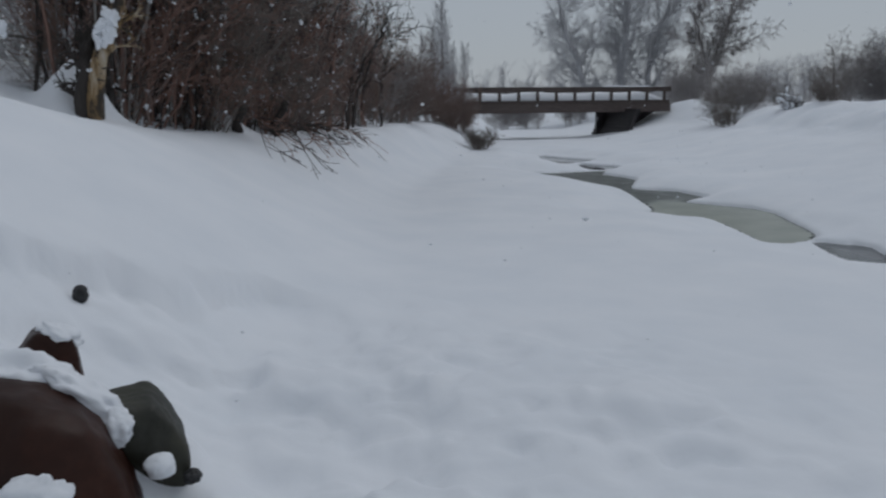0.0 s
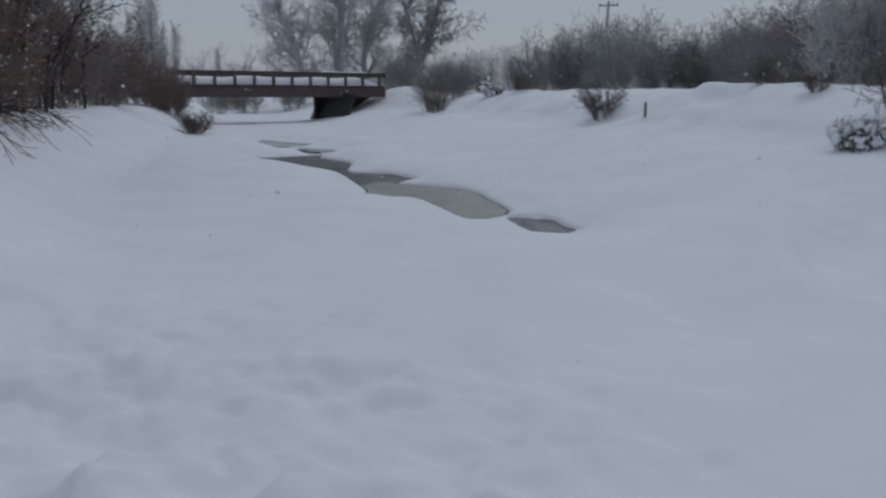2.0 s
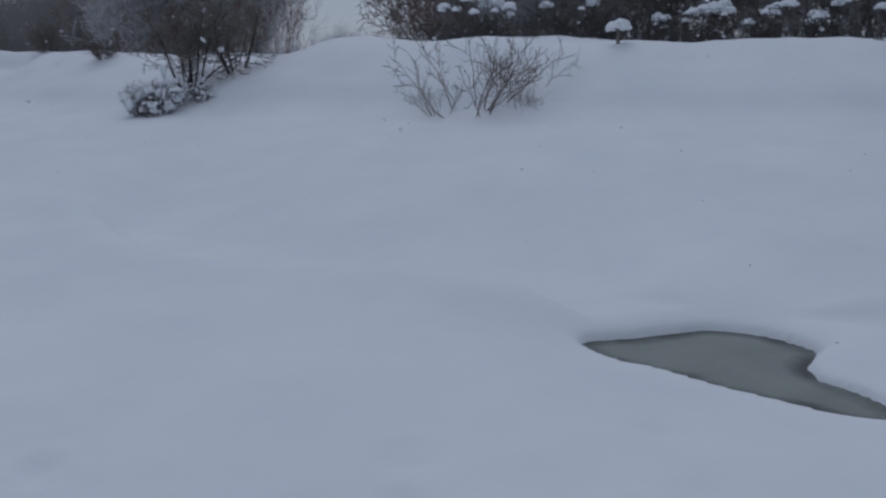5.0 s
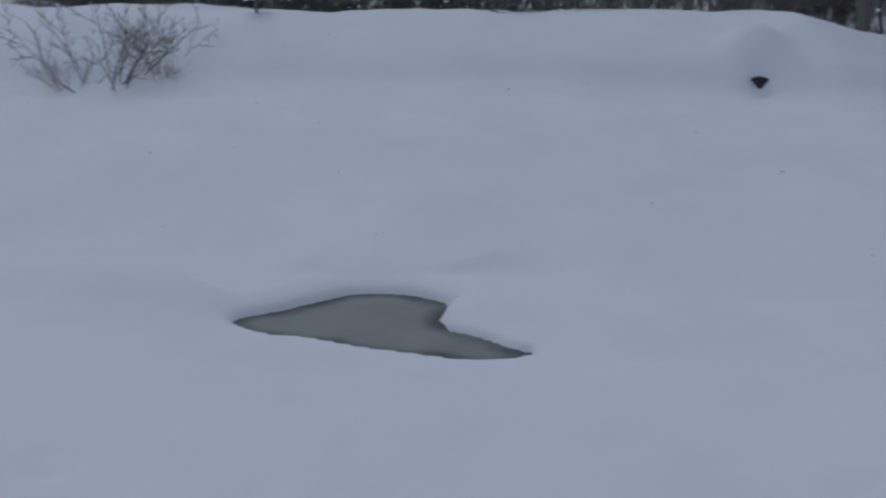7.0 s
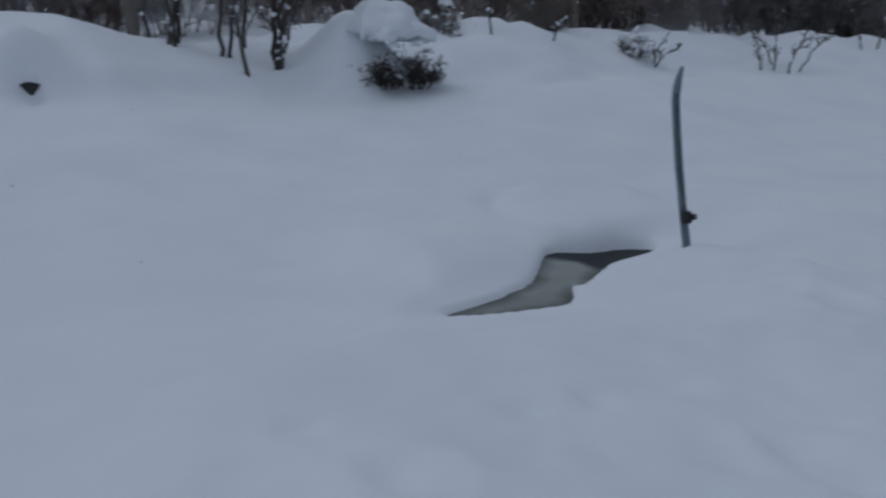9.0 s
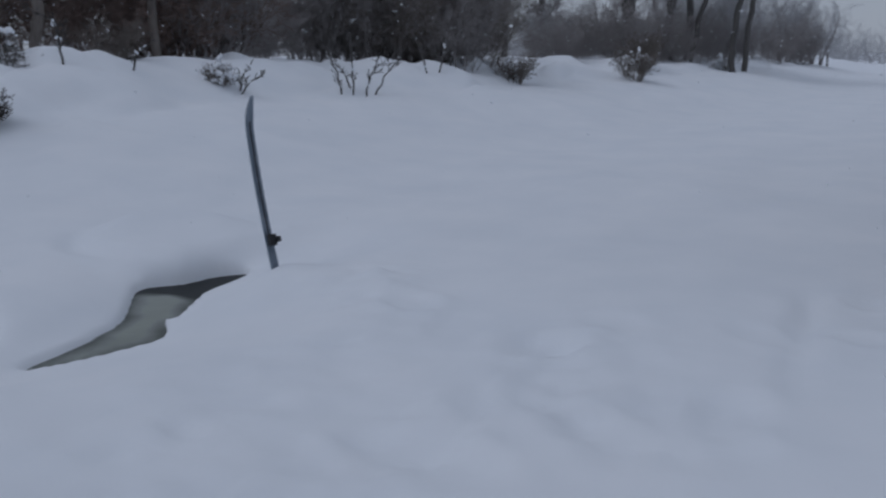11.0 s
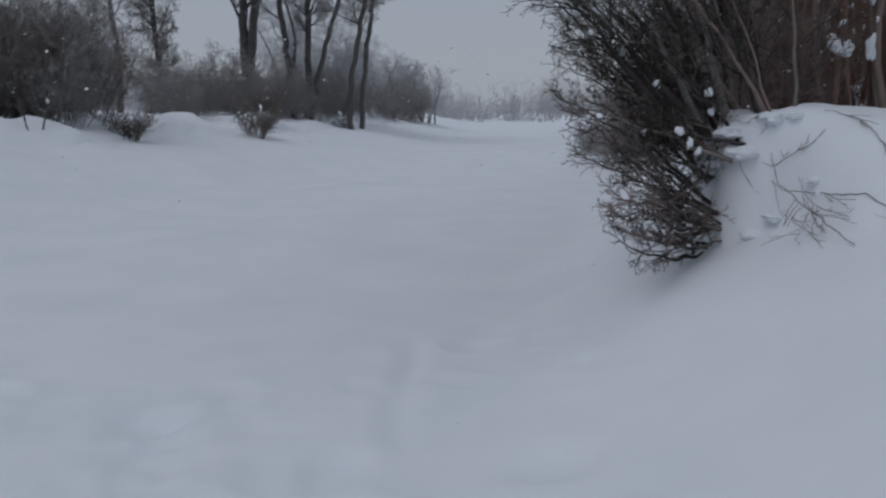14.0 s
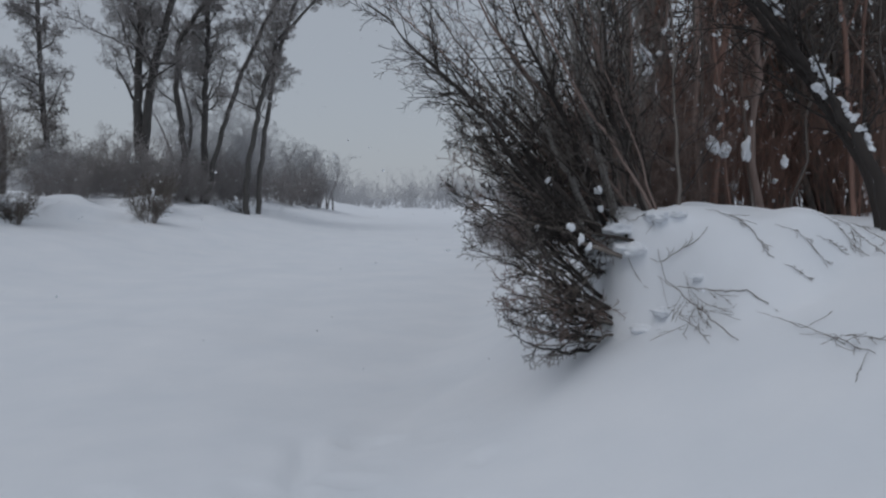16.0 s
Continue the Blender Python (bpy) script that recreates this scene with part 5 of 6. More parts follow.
# bare forked stems leaning out of the bank, downstream
for k, (x, y, lx, ly, tall) in enumerate([(18.7, 9.75, -0.1, 0.35, 1.05), (18.95, 9.6, 0.1, 0.1, 1.1), (19.3, 9.5, 0.35, -0.25, 0.95), (19.6, 9.4, 0.5, -0.5, 0.9), (19.1, 9.7, -0.2, 0.5, 0.7), (16.3, 11.0, 0.3, -0.5, 0.55), (16.4, 11.05, 0.1, -0.35, 0.8), (23.6, 9.3, 0.1, -0.3, 0.9), (23.3, 9.5, -0.1, 0.3, 0.8), (14.2, 12.0, 0.1, -0.4, 0.7), (13.0, 12.4, 0.0, 0.3, 0.8)]):
    rod("leaning_sapling", "bare dark sapling leaning out of the snowy bank", "sapling", [on(x, y, -0.15), on(x + 0.4 * lx, y + 0.4 * ly, tall * 0.5), on(x + lx, y + ly, tall)], [0.024, 0.018, 0.008], BARK_MID, 4, 400 + k, "leaning saplings on the far bank", TWIGGY, 0.01, caps=3)
# dark clump upstream on the far bank
CLUMP_SPEC = [lv(0.3, 0.09, 0.02, 12, 46, 0.5, 0.3, 0.75, 0.012, 0.5, 0.3, 5)] + BRUSH_SPEC[1:]
CLUMP = shrub("dark_clump", "dark leafless shrub with leaning trunks on the far bank", 221, 9, 2.5, 0.3, 0.7, 0.045, CLUMP_SPEC, BARK_WET, BARK_DARK)
for x, y, s, turn in [(-11.06, 14.4, 0.72, 0), (-10.6, 15.2, 0.85, 120)]:
    plant(CLUMP, USED, x, y, turn, s, "dark clump on the far bank", 0.05)
LOW = shrub("snowed_shrub", "low shrub pressed down under snow", 231, 70, 0.95, 0.35, 0.7, 0.011, [dict(s, snow=0.09, lump=0.075) for s in STRAW_SPEC], BARK_DARK, BARK_DARK)
plant(LOW, USED, -11.1, 13.25, 0, 0.78, "snowed shrubs on the far bank", 0.05)
plant(LOW, USED, -10.5, 13.9, 90, 0.5, "snowed shrubs on the far bank", 0.05)
for k, (x, y, s) in enumerate([(16.2, 11.4, 0.7), (27.5, 8.4, 0.75), (36.6, 5.6, 0.9), (47.6, 3.4, 1.0), (-35.2, 19.2, 1.0)]):
    plant(LOW, USED, x, y, 53 * k, s, "snowed shrubs on the far bank", 0.05)
# sapling stems and the trunk behind them
for k, (x, y, tall, lean, r) in enumerate([(7.5, 12.24, 2.4, -0.3, 0.032), (8.0, 12.3, 2.6, 0.35, 0.042), (8.06, 12.32, 2.4, 0.6, 0.036), (7.96, 12.36, 2.5, 0.1, 0.038), (8.12, 12.34, 2.2, 0.85, 0.026), (7.6, 13.0, 2.8, 0.2, 0.03), (7.5, 13.1, 2.8, -0.2, 0.034), (7.0, 13.6, 3.0, -0.25, 0.032), (6.9, 13.7, 3.0, 0.1, 0.036), (7.1, 13.8, 3.2, 0.3, 0.03), (6.8, 14.2, 3.2, -0.4, 0.03), (8.2, 13.6, 2.8, 0.3, 0.03)]):
    bend = -0.14 if k == 0 else 0.05
    rod("sapling", "bare dark sapling stem rising from the snow", "sapling", [on(x, y, -0.2), (x + bend + lean * 0.1, y - bend * 0.5, height(x, y) + tall * 0.3), (x + lean * 0.7, y - lean * 0.4, height(x, y) + tall * 0.75), (x + lean, y - lean * 0.5, height(x, y) + tall)], [r * 1.2, r, r * 0.75, r * 0.35], BARK_WET if k % 2 else BARK_MID, 12, 300 + k, "saplings on the far bank", TWIGGY, 0.012, caps=10)
for k, (x, y) in enumerate([(7.35, 15.9), (14.6, 14.6), (17.7, 14.2), (19.9, 14.6), (5.0, 18.5), (11.5, 16.5), (1.5, 19), (-2.5, 19.5), (13.2, 17)]):
    rod("trunk", "dark upright trunk in the far thicket", "tree trunk", [on(x, y, -0.3), on(x + 0.05, y, 2.0), on(x + 0.2, y + 0.1, 5.0)], [0.13 - 0.008 * k, 0.11 - 0.007 * k, 0.05], BARK_DARK, 10, 320 + k, "trunks along the far bank")

# kinds of which none was set are taken away again
for first in tangle + willow + whips + brush + pale_brush + haze_brush + cottonwood + pale_tree + poplar + thin_tree:
    if first.name not in USED:
        for ob in list(first.children):
            bpy.data.objects.remove(ob)
        bpy.data.objects.remove(first)

# ---- far woods closing the view ----
rngw = random.Random(77)
w = Wood()
for k in range(1500):
    a = rngw.uniform(0, 2 * math.pi)
    r = rngw.uniform(150, 270)
    x, y = r * math.cos(a), r * math.sin(a)
    h = rngw.uniform(5.0, 11.0)
    foot = Vector((x, y, 0.3 + (2.0 + 0.008 * (y - far_foot(x)) if y > far_foot(x) else 2.0 if y < near_edge(x) - 2 else 0.3) - 0.6))
    for j in range(9):
        d = Vector((rngw.gauss(0, 0.45), rngw.gauss(0, 0.45), 1)).normalized()
        p = foot + Vector((rngw.gauss(0, 1.5), rngw.gauss(0, 1.5), 0))
        hh = h * rngw.uniform(0.4, 1.0)
        w.tube([p, p + d * hh * 0.6, p + d * hh], [0.06, 0.045, 0.02], 3)
        for i in range(9):
            q = p + d * hh * rngw.uniform(0.1, 0.95)
            e = Vector((rngw.gauss(0, 1), rngw.gauss(0, 1), 0.7)).normalized()
            w.tube([q, q + e * hh * rngw.uniform(0.12, 0.35)], [0.04, 0.02], 3)
# the fading into snowfall is painted: a single pale haze colour on all twigs
tagged(mesh_object("far_woods", w.v, w.f, TWIG_HAZE), "far snow-dusted woods coloured pale for snowfall haze", "woods", kind="stuff")

# ---- footbridge ----
m, nt, b = material("weathered_timber", 0.85)
grain = noise_node(nt, 9, 5, 0.6, (0.3, 0.3, 3))
nt.links.new(ramp(nt, grain, [(0.3, (0.06, 0.047, 0.043)), (0.75, (0.145, 0.115, 0.104))]), b.inputs["Base Color"])
bumped(nt, b, [(grain, 0.4, 0.01)])
TIMBER = m
m, nt, b = material("dark_steel", 0.6, 0.3)
nt.links.new(ramp(nt, noise_node(nt, 4, 5), [(0.3, (0.02, 0.02, 0.022)), (0.75, (0.06, 0.05, 0.05))]), b.inputs["Base Color"])
STEEL = m

BL, BR = Vector((-51.6, 4.8, 0)), Vector((-54.0, 22.2, 0))
span = (BR - BL).length - 1.8
ux = (BR - BL).normalized()
bridge_at = Matrix.Translation(BL) @ Matrix.Rotation(math.atan2(ux.y, ux.x), 4, "Z")
bridge = tagged(new("footbridge"), "dark timber footbridge with railings, deep snow on deck", "bridge")
DECK = 2.5


def beam(name, x0, x1, y, z0, z1, wide, mat, label="", bevel=0.015):
    mm = bridge_at @ pose((x0 + x1) / 2, y, (z0 + z1) / 2)
    return part(name, box((x1 - x0, wide, z1 - z0), mm, bevel), mat, bridge, label)


for side in (0.0, -2.0):
    beam("girder", 0, span, side, DECK - 0.68, DECK - 0.2, 0.2, TIMBER)
    beam("fascia", 0, span, side + 0.1, DECK - 0.2, DECK + 0.02, 0.06, TIMBER)
    beam("handrail", -0.1, span + 0.1, side + 0.06, DECK + 0.52, DECK + 0.74, 0.07, TIMBER)
    beam("rail_cap", -0.1, span + 0.1, side + 0.04, DECK + 0.74, DECK + 0.79, 0.18, TIMBER)
    k = 0
    for k in range(14):
        x = 0.3 + k * (span - 0.6) / 13
        beam("post", x - 0.08, x + 0.08, side + 0.16, DECK - 0.3, DECK + 0.78, 0.12, TIMBER)
for k in range(44):
    x = 0.2 + k * (span - 0.4) / 43
    beam("deck_plank", x - 0.18, x + 0.18, -1.0, DECK - 0.2, DECK - 0.12, 2.1, TIMBER, bevel=0.0)


def slab(name, x0, x1, y0, y1, z0, top, mat, parent, label, seed, mm, cells=(60, 6)):
    """A soft slab of lying snow."""
    v, q, cx, cy = [], [], *cells
    for j in range(cy + 1):
        for i in range(cx + 1):
            u, w = i / cx, j / cy
            edge = min(1, 8 * min(u, 1 - u), 3.5 * min(w, 1 - w)) ** 0.5
            x, y = x0 + u * (x1 - x0), y0 + w * (y1 - y0)
            z = z0 + (top - z0) * edge * (1 + 0.35 * float(vnoise(x * 0.7, y * 0.7 + seed, seed)))
            v.append(mm @ Vector((x, y, z)))
    for j in range(cy):
        for i in range(cx):
            a = j * (cx + 1) + i
            q.append((a, a + 1, a + cx + 2, a + cx + 1))
    n = len(v)
    rim = [i for i in range(cx + 1)] + [j * (cx + 1) + cx for j in range(1, cy + 1)] + [cy * (cx + 1) + i for i in range(cx - 1, -1, -1)] + [j * (cx + 1) for j in range(cy - 1, 0, -1)]
    q.append(tuple(reversed(rim)))
    return mesh_object(name, v, q, mat, parent, label)


bs = slab("bridge_snow", 0.1, span - 0.1, -1.9, -0.06, DECK - 0.12, DECK + 0.5, SNOW, None, "", 3, bridge_at)
tagged(bs, "deep smooth snow lying on the footbridge deck", "snow")
rs = slab("rail_snow", span - 3.6, span, -0.06, 0.14, DECK + 0.79, DECK + 0.9, SNOW, None, "", 4, bridge_at, (24, 4))
tagged(rs, "white snow strip on the bridge handrail", "snow")
ab = tagged(new("bridge_abutment"), "dark timber abutment under the footbridge end", "abutment")
for k in range(9):
    part("plank", box((0.24, 4.6, 0.2), bridge_at @ pose(span - 3.6 + 0.45 * k * 0.2, -1.2, 0.3 + 0.2 * k), 0.01), STEEL, ab)
for k in range(12):
    part("plank", box((0.34, 0.2, 2.2), bridge_at @ pose(span - 3.6 + 0.35 * k, 0.25, 0.72), 0.01), STEEL, ab)

# ---- utility pole ----
# pole and crossarm take the pale twig colour to show snowfall haze
pole = tagged(new("utility_pole"), "timber utility pole with a crossarm, paled for haze", "utility pole")
px, py = -57.0, 41.1
pz = height(px, py)
w = Wood()
w.tube([Vector((px, py, pz - 0.5)), Vector((px, py, pz + 4)), Vector((px + 0.1, py + 0.1, pz + 6.9))], [0.12, 0.11, 0.09], 10)
mesh_object("pole", w.v, w.f, TWIG_DUSTED_HAZE, pole)
part("crossarm", box((1.5, 0.12, 0.12), pose(px + 0.1, py + 0.1, pz + 6.6, 0, 0, 52), 0.01), TWIG_DUSTED_HAZE, pole)
for k in (-0.65, 0.65, 0.3):
    mm = pose(px + 0.1, py + 0.1, pz + 6.6, 0, 0, 52)
    part("insulator", box((0.06, 0.06, 0.16), mm @ pose(k, 0, 0.13), 0.015), STEEL, pole)

# ---- ski standing in the snow ----
m, nt, b = material("worn_ski_top", 0.35, 0.2)
nt.links.new(ramp(nt, noise_node(nt, 14, 5, 0.6, (1, 1, 0.2)), [(0.3, (0.13, 0.16, 0.2)), (0.55, (0.22, 0.26, 0.31)), (0.75, (0.42, 0.45, 0.49))]), b.inputs["Base Color"])
SKI = m
m, nt, b = material("black_rubber", 0.6)
nt.links.new(ramp(nt, noise_node(nt, 30, 3), [(0.3, (0.01, 0.01, 0.011)), (0.7, (0.03, 0.03, 0.032))]), b.inputs["Base Color"])
BLACK = m
sfoot, stip = Vector((6.54, 4.10, 0.29)), Vector((6.77, 4.47, 1.69))
su = (stip - sfoot).normalized()
toward = (Vector((0.2, 0.2, 1.5)) - sfoot)
sn = (toward - su * toward.dot(su)).normalized()
sn = (sn * math.cos(radians(38)) + su.cross(sn) * math.sin(radians(38))).normalized()
sw = su.cross(sn)
ski = tagged(new("ski"), "worn grey-blue ski planted upright tail down in snow", "ski")


def ski_mesh(thick, wide, lift, s0, s1):
    v, q, n = [], [], 26
    for k in range(n + 1):
        s = s0 + (s1 - s0) * k / n
        curl = max(0, s - 1.2) ** 2 * 1.25 - 0.022 * math.sin(math.pi * min(1, max(0, s) / 1.3))
        end = max(0.15, min(1, (1.52 - s) / 0.14)) ** 0.6 if s > 1.38 else 1
        c = sfoot + su * s + sn * (curl + lift)
        half = wide / 2 * end
        for a, b2 in ((-1, 1), (-0.85, 1.0), (0.85, 1.0), (1, 1), (1, -1), (-1, -1)):
            v.append(c + sw * half * a + sn * thick / 2 * (b2 if abs(a) == 1 else 1.25))
    for k in range(n):
        for j in range(6):
            i = (j + 1) % 6
            q.append((k * 6 + j, k * 6 + i, k * 6 + 6 + i, k * 6 + 6 + j))
    q += [tuple(range(6)), tuple(n * 6 + j for j in reversed(range(6)))]
    return v, q


mesh_object("blade", *ski_mesh(0.014, 0.076, 0, -0.3, 1.5), SKI, ski, smooth=False)
mesh_object("edge_groove", *ski_mesh(0.004, 0.012, 0.011, 0.3, 1.3), BLACK, ski, smooth=False)
frame_m = Matrix((sw, su, sn)).transposed().to_4x4()
bind = part("binding", box((0.075, 0.10, 0.035), Matrix.Translation(sfoot + su * 0.27 + sn * 0.03) @ frame_m, 0.008), BLACK, ski, "black binding")
part("bail", box((0.03, 0.05, 0.05), Matrix.Translation(sfoot + su * 0.27 + sn * 0.055 + sw * 0.045) @ frame_m, 0.008), BLACK, bind)

# ---- boulders ----
m, nt, b = material("wet_brown_rock", 0.42)
n1, n2 = noise_node(nt, 3.5, 6, 0.6), noise_node(nt, 30, 4)
nt.links.new(mixed(nt, n2, ramp(nt, n1, [(0.3, (0.015, 0.006, 0.004)), (0.5, (0.037, 0.0138, 0.0085)), (0.7, (0.068, 0.026, 0.016))]), (0.028, 0.0112, 0.0072)), b.inputs["Base Color"])
bumped(nt, b, [(n1, 0.2, 0.03), (n2, 0.25, 0.004)])
b.inputs["Specular IOR Level"].default_value = 0.2
ROCK = m
m, nt, b = material("mossy_grey_rock", 0.55)
n1, n2 = noise_node(nt, 6, 6, 0.6), noise_node(nt, 40, 4)
nt.links.new(mixed(nt, n2, ramp(nt, n1, [(0.35, (0.014, 0.015, 0.009)), (0.65, (0.05, 0.048, 0.028))]), (0.024, 0.024, 0.017)), b.inputs["Base Color"])
bumped(nt, b, [(n1, 0.3, 0.03), (n2, 0.3, 0.004)])
MOSS_ROCK = m


def lump(name, label, category, at, size, turn, seed, mat, rough=0.2, freq=1.6, parent=None, power=1.0):
    bm = bmesh.new()
    bmesh.ops.create_icosphere(bm, subdivisions=4, radius=1.0)
    mm = Matrix.Translation(at) @ pose(0, 0, 0, *turn)
    for v in bm.verts:
        p = v.co.copy()
        v.co = p * (1 + rough * noise.fractal(p * freq + Vector((seed * 7.3, seed, 0)), 0.8, 2.1, 4))
        if power != 1.0:
            v.co = Vector([math.copysign(abs(c) ** power, c) for c in v.co])
        v.co = mm @ Vector((v.co.x * size[0], v.co.y * size[1], v.co.z * size[2]))
    ob = part(name, bm, mat, parent, "" if category else label, smooth=True)
    if category:
        tagged(ob, label, category)
    return ob


def rock(label, at, turn, planes, seed, mat, rough=0.05, sharp=9):
    """A worn boulder: a block cut by a few planes, its edges rounded off."""
    bm = bmesh.new()
    bmesh.ops.create_icosphere(bm, subdivisions=5, radius=1.0)
    mm = Matrix.Translation(at) @ pose(0, 0, 0, 0, 0, turn)
    cuts = [(Vector(n).normalized(), d) for n, d in planes]
    for v in bm.verts:
        p = v.co.normalized()
        s = sum(max(0.0, n.dot(p) / d) ** sharp for n, d in cuts) ** (-1 / sharp)
        v.co = mm @ (p * s * (1 + rough * noise.fractal(p * 2.2 + Vector((seed * 7.3, seed, 0)), 0.8, 2.1, 4)))
    return tagged(part("boulder", bm, mat, None, "", smooth=True), label, "boulder")


rock("wet reddish-brown rounded boulder half under snow", (-4.29, -1.48, 0.59), 106, [((0.1, -0.1, 1), 0.425), ((0.75, 0, 0.66), 0.33), ((0.95, -0.1, 0.3), 0.31), ((0.5, -0.8, 0.3), 0.34), ((-0.2, -0.85, 0.5), 0.36), ((-1, 0, 0), 0.6), ((0, 1, 0), 0.35), ((0, 0, -1), 0.5)], 1, ROCK)
rock("dark mossy grey boulder capped with snow", (-4.59, -1.16, 0.71), 106, [((-0.1, -0.1, 1), 0.17), ((0.83, -0.1, 0.56), 0.14), ((1, 0, -0.1), 0.19), ((-0.95, -0.2, -0.25), 0.21), ((0, -1, 0.25), 0.15), ((-0.4, -0.8, -0.4), 0.17), ((0, 1, 0), 0.2), ((0, 0, -1), 0.3)], 2, MOSS_ROCK)
rock("reddish-brown angular rock showing through the snow", (-5.16, -1.70, 0.93), 106, [((0.3, 0, 1), 0.13), ((1, 0, 0.15), 0.12), ((-0.8, 0, 0.6), 0.15), ((-0.6, -0.2, -0.8), 0.11), ((0, -1, 0.2), 0.12), ((0, 1, 0), 0.15), ((0, 0, -1), 0.25)], 3, ROCK)
lump("stone", "small dark stone poking from the snow", "stone", on(-6.62, -1.93, 0.05), (0.05, 0.05, 0.06), (0, 0, 0), 4, BLACK, 0.2)
lump("stone", "small dark stone at the mossy boulder's foot", "stone", (-4.41, -0.93, 0.56), (0.05, 0.04, 0.03), (0, 0, 0), 8, BLACK, 0.3)
for label, at, size, turn, seed in [
        ("soft snow heaped on the brown boulder", (-4.55, -1.7, 0.99), (0.24, 0.2, 0.14), (0, 5, 106), 5),
        ("rounded snow tongue between the two boulders", (-4.5, -1.37, 0.92), (0.23, 0.12, 0.07), (0, 38, 106), 6),
        ("rounded end of the snow tongue", (-4.43, -1.24, 0.8), (0.075, 0.08, 0.085), (0, 0, 106), 9),
        ("snow cap sagging over the angular rock", (-5.17, -1.66, 1.045), (0.11, 0.1, 0.05), (0, 25, 106), 15),
        ("ragged snow on the brown boulder's foot", (-3.96, -1.46, 0.68), (0.14, 0.1, 0.11), (0, 0, 106), 11)]:
    lump("snow_mound", label, "snow", at, size, turn, seed, SNOW, 0.3, 2.1)
lump("snow_ball", "round ball of snow at the mossy boulder", "snow", (-4.38, -1.06, 0.63), (0.072, 0.065, 0.056), (0, 0, 0), 7, SNOW, 0.2)

for k, (x, y, r) in enumerate([(6.42, -2.52, 0.13), (6.6, -2.47, 0.15), (6.3, -2.62, 0.1), (6.75, -2.45, 0.17), (6.2, -2.58, 0.08), (6.5, -2.62, 0.12), (6.95, -2.42, 0.18), (6.05, -2.75, 0.07), (6.4, -2.75, 0.09)]):
    lump("snow_mound", "lumpy snow on the drift's steep edge", "snow", on(x, y, -0.04), (r * 0.9, r * 0.75, r * 0.38), (0, 0, 40 * k), 40 + k, SNOW, 0.32, 2.0)["group"] = "lumps on the drift"


# ---- snow pillows on the far bank ----
hx, hy = 4.42, 12.75
# a black wedge added to darken the hollow, where only shade lies
rock("black wedge added for the shade in a bank hollow", (hx + 0.03, hy + 0.03, height(hx, hy) + 0.08), 180, [((0.8, 0, -0.6), 0.09), ((-0.8, 0, -0.6), 0.09), ((0.25, 0, 1), 0.06), ((-0.3, 0, 1), 0.055), ((0, 1, 0), 0.08), ((0, -1, 0), 0.08)], 12, BLACK)["category"] = "stone"
def hood(w, at, a, b, h, seed, rings=14, around=36):
    """A thick hood of lying snow: puffed on top, lobed and drooping at its edge, hollow beneath."""
    base, off = len(w.v), Vector((seed * 3.7, seed * 1.3, 0))
    for k in range(rings + 3):
        u = min(1.0, k / rings)
        for q in range(around):
            t = 2 * math.pi * q / around
            c, s = math.cos(t), math.sin(t)
            lobe = 1 + 0.3 * noise.noise(Vector((c, s, 0)) * 1.6 + off) + 0.14 * noise.noise(Vector((c, s, 0)) * 4.2 + off)
            droop = 0.42 * h * max(0.0, 0.25 + noise.noise(Vector((c, s, 2)) * 2.4 + off)) * u ** 3
            puff = 1 + 0.24 * noise.noise(Vector((c * u, s * u, 1)) * 2.0 + off) + 0.12 * noise.noise(Vector((c * u, s * u, 1)) * 5.0 + off)
            r, z = math.sin(u * 1.5) * lobe * puff, h * math.cos(u * 1.5) * puff - droop
            if k > rings:
                r, z = r * (0.9 if k == rings + 1 else 0.55), z - (0.05 * h if k == rings + 1 else -0.12 * h)
            w.v.append(Vector(at) + Vector((a * r * c, b * r * s, z)))
    for k in range(rings + 2):
        for q in range(around):
            p = (q + 1) % around
            w.f.append((base + k * around + q, base + k * around + p, base + (k + 1) * around + p, base + (k + 1) * around + q))


BOWED = [lv(0.14, 0.2, -0.1, 7, 48, 0.5, 0.15, 0.75, 0.006, 0.6, 0.3, 3, 0.05, 0.05), lv(0.08, 0.22, -0.02, 4, 50, 0.5, 0.1, 0.6, 0.005, 0.7, 0.3, 3, 0.03, 0.04), lv(0.07, 0.2, 0.0, 0, 0, 0, 0, 0.5, 0.0045)]


def laden_shrub(label, x, y, wide, tall, seed, hoods, stems, bark):
    """A dark shrub pressed down under hoods of snow, given as sideways, nearer, up, width and thickness."""
    ob = shrub("laden_shrub", label, seed, stems, tall, wide * 0.5, 0.75, 0.011, BOWED, bark, bark)
    ob["group"] = "laden shrubs on the far bank"
    ob.matrix_basis = pose(x, y, height(x, y) - 0.05)
    w = Wood()
    for k, (dx, dy, dz, a, h) in enumerate(hoods):
        hood(w, (dx, dy, dz), a, a * 0.85, h, seed + k)
    mesh_object("snow_hood", w.v, w.f, SNOW, ob, "thick white hood of snow")["kind"] = "stuff"


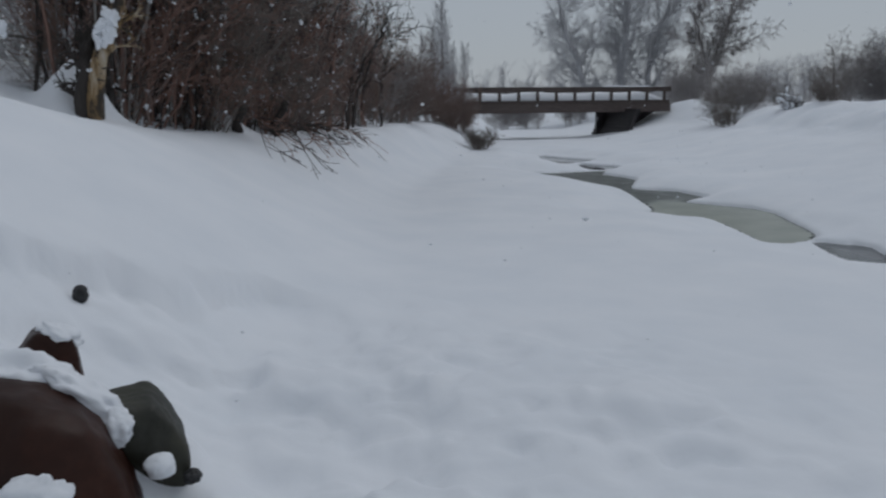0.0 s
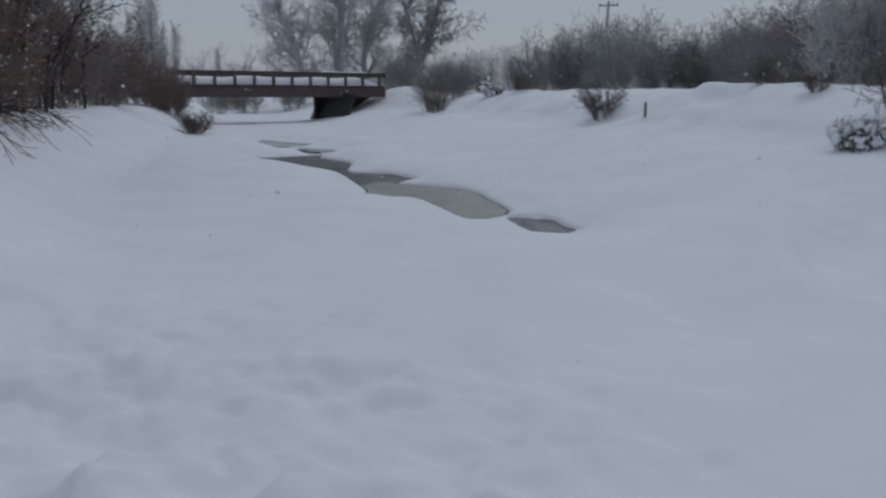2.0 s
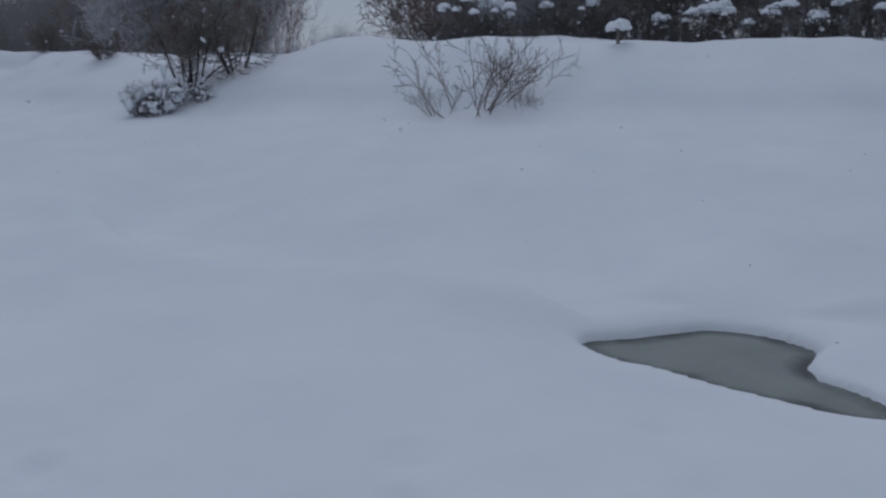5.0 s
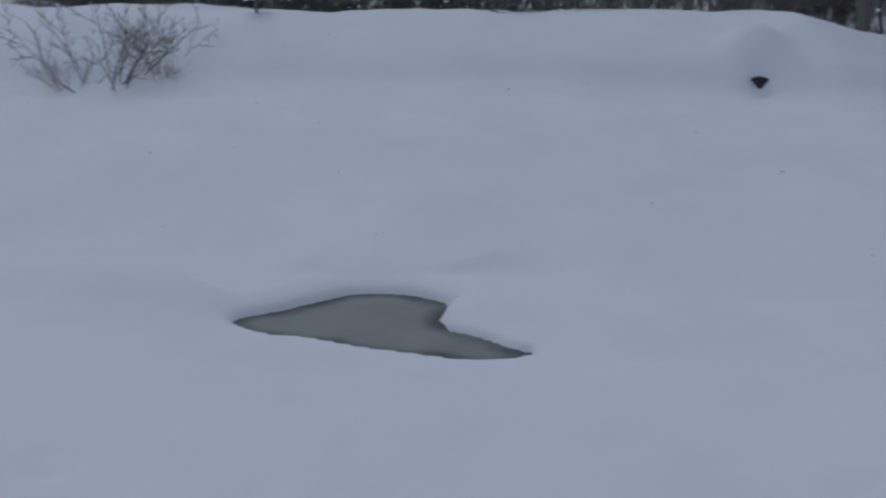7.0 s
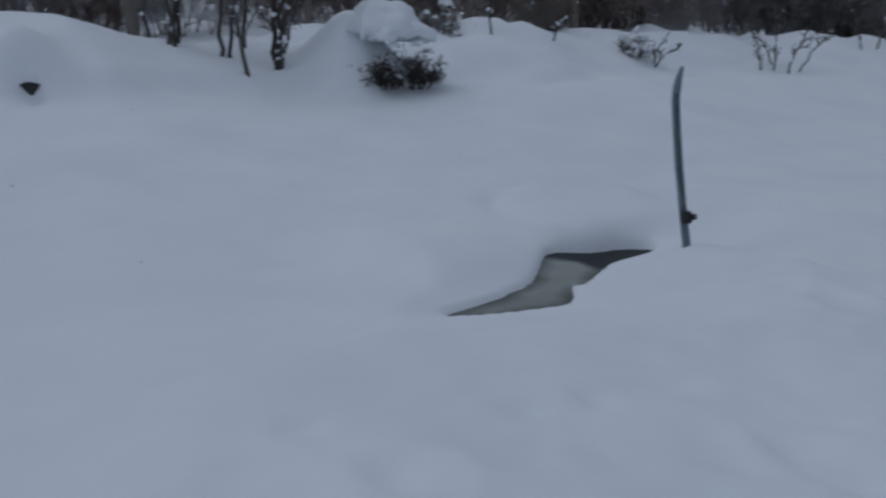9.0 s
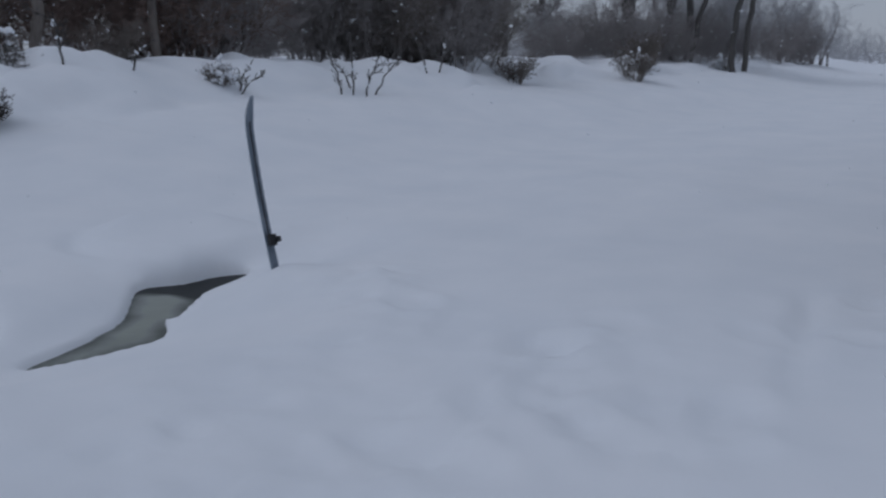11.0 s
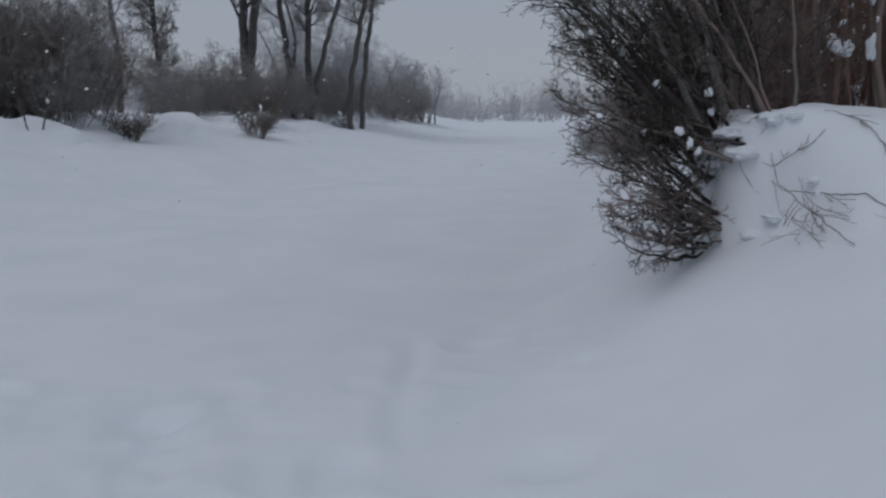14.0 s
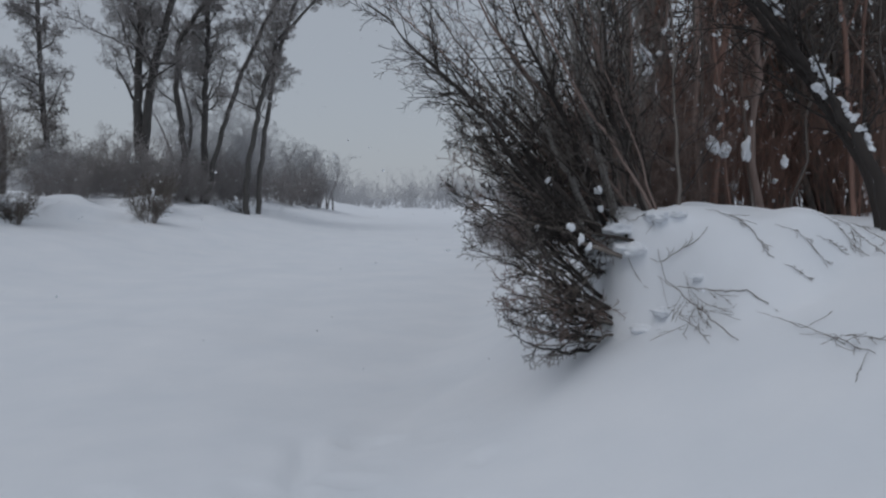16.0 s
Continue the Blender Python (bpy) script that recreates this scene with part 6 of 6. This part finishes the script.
w = Wood()
hood(w, on(-3.09, 15.1, 0.24), 0.19, 0.18, 0.15, 290)
mesh_object("snow_cap", w.v, w.f, SNOW, capped_stub, "round cap of snow")
laden_shrub("dark evergreen-looking shrub bowed under a thick snow hood", 9.5, 11.25, 1.15, 0.5, 241, [(-0.1, 0.1, 0.7, 0.62, 0.5), (0.15, -0.25, 0.66, 0.34, 0.22), (-0.35, -0.2, 0.62, 0.3, 0.22), (0.45, -0.1, 0.6, 0.3, 0.2), (-0.4, -0.05, 0.66, 0.22, 0.16), (0.38, 0.15, 0.75, 0.2, 0.16), (0.5, -0.25, 0.4, 0.1, 0.07), (0.1, -0.42, 0.52, 0.09, 0.06), (-0.3, -0.35, 0.5, 0.11, 0.08), (0.0, 0.5, 1.0, 0.3, 0.25)], 90, BARK_WET)
for k, (x, y, wide, tall) in enumerate([(-6.3, 16.9, 1.5, 0.9), (-5.4, 17.4, 1.7, 1.0), (-4.4, 18.0, 1.5, 1.0), (-3.3, 18.2, 1.9, 1.3), (-2.4, 17.6, 1.2, 0.7), (-1.6, 17.0, 1.5, 0.8), (-0.6, 16.9, 1.2, 0.7), (0.5, 16.8, 1.3, 0.7), (2.4, 17.2, 1.3, 0.8), (12.8, 13.6, 1.0, 0.6)]):
    lrng = random.Random(260 + k)
    pads = []
    for q in range(9):
        r, turn, a = 0.95 * math.sqrt(lrng.random()), lrng.uniform(0, 6.28), wide * lrng.uniform(0.03, 0.12)
        pads.append((r * wide * 0.5 * math.cos(turn), r * wide * 0.5 * math.sin(turn), tall * (0.3 + 0.7 * math.sqrt(1 - r * r)) - 0.02, a, a * lrng.uniform(0.6, 1.0)))
    laden_shrub("dark shrub under heavy snow on the bank's brow", x, y, wide, tall, 262 + 7 * k, pads, 34, BARK_MID)

# ---- falling snow ----
frng = random.Random(909)
fv, fq = [], []
spots = [(frng.uniform(radians(-25), radians(200)), 2.5 + 19 * math.sqrt(frng.random())) for k in range(5500)]
fx, fy = np.array([r * math.cos(a) for a, r in spots]), np.array([r * math.sin(a) for a, r in spots])
for x, y, z in zip(fx, fy, ground(fx, fy)):
    p = Vector((x, y, z + frng.uniform(0.3, 7.5)))
    s = 0.004 + 0.012 * frng.random() ** 2
    base = len(fv)
    for dx, dy, dz in ((1, 0, 0), (-1, 0, 0), (0, 1, 0), (0, -1, 0), (0, 0, 0.8), (0, 0, -0.8)):
        fv.append(p + Vector((dx * frng.uniform(0.6, 1.3), dy * frng.uniform(0.6, 1.3), dz)) * s)
    fq += [tuple(base + i for i in f) for f in ((0, 2, 4), (2, 1, 4), (1, 3, 4), (3, 0, 4), (2, 0, 5), (1, 2, 5), (3, 1, 5), (0, 3, 5))]
tagged(mesh_object("snowfall", fv, fq, SNOW), "white snowflakes falling through the air", "snowfall", kind="stuff")
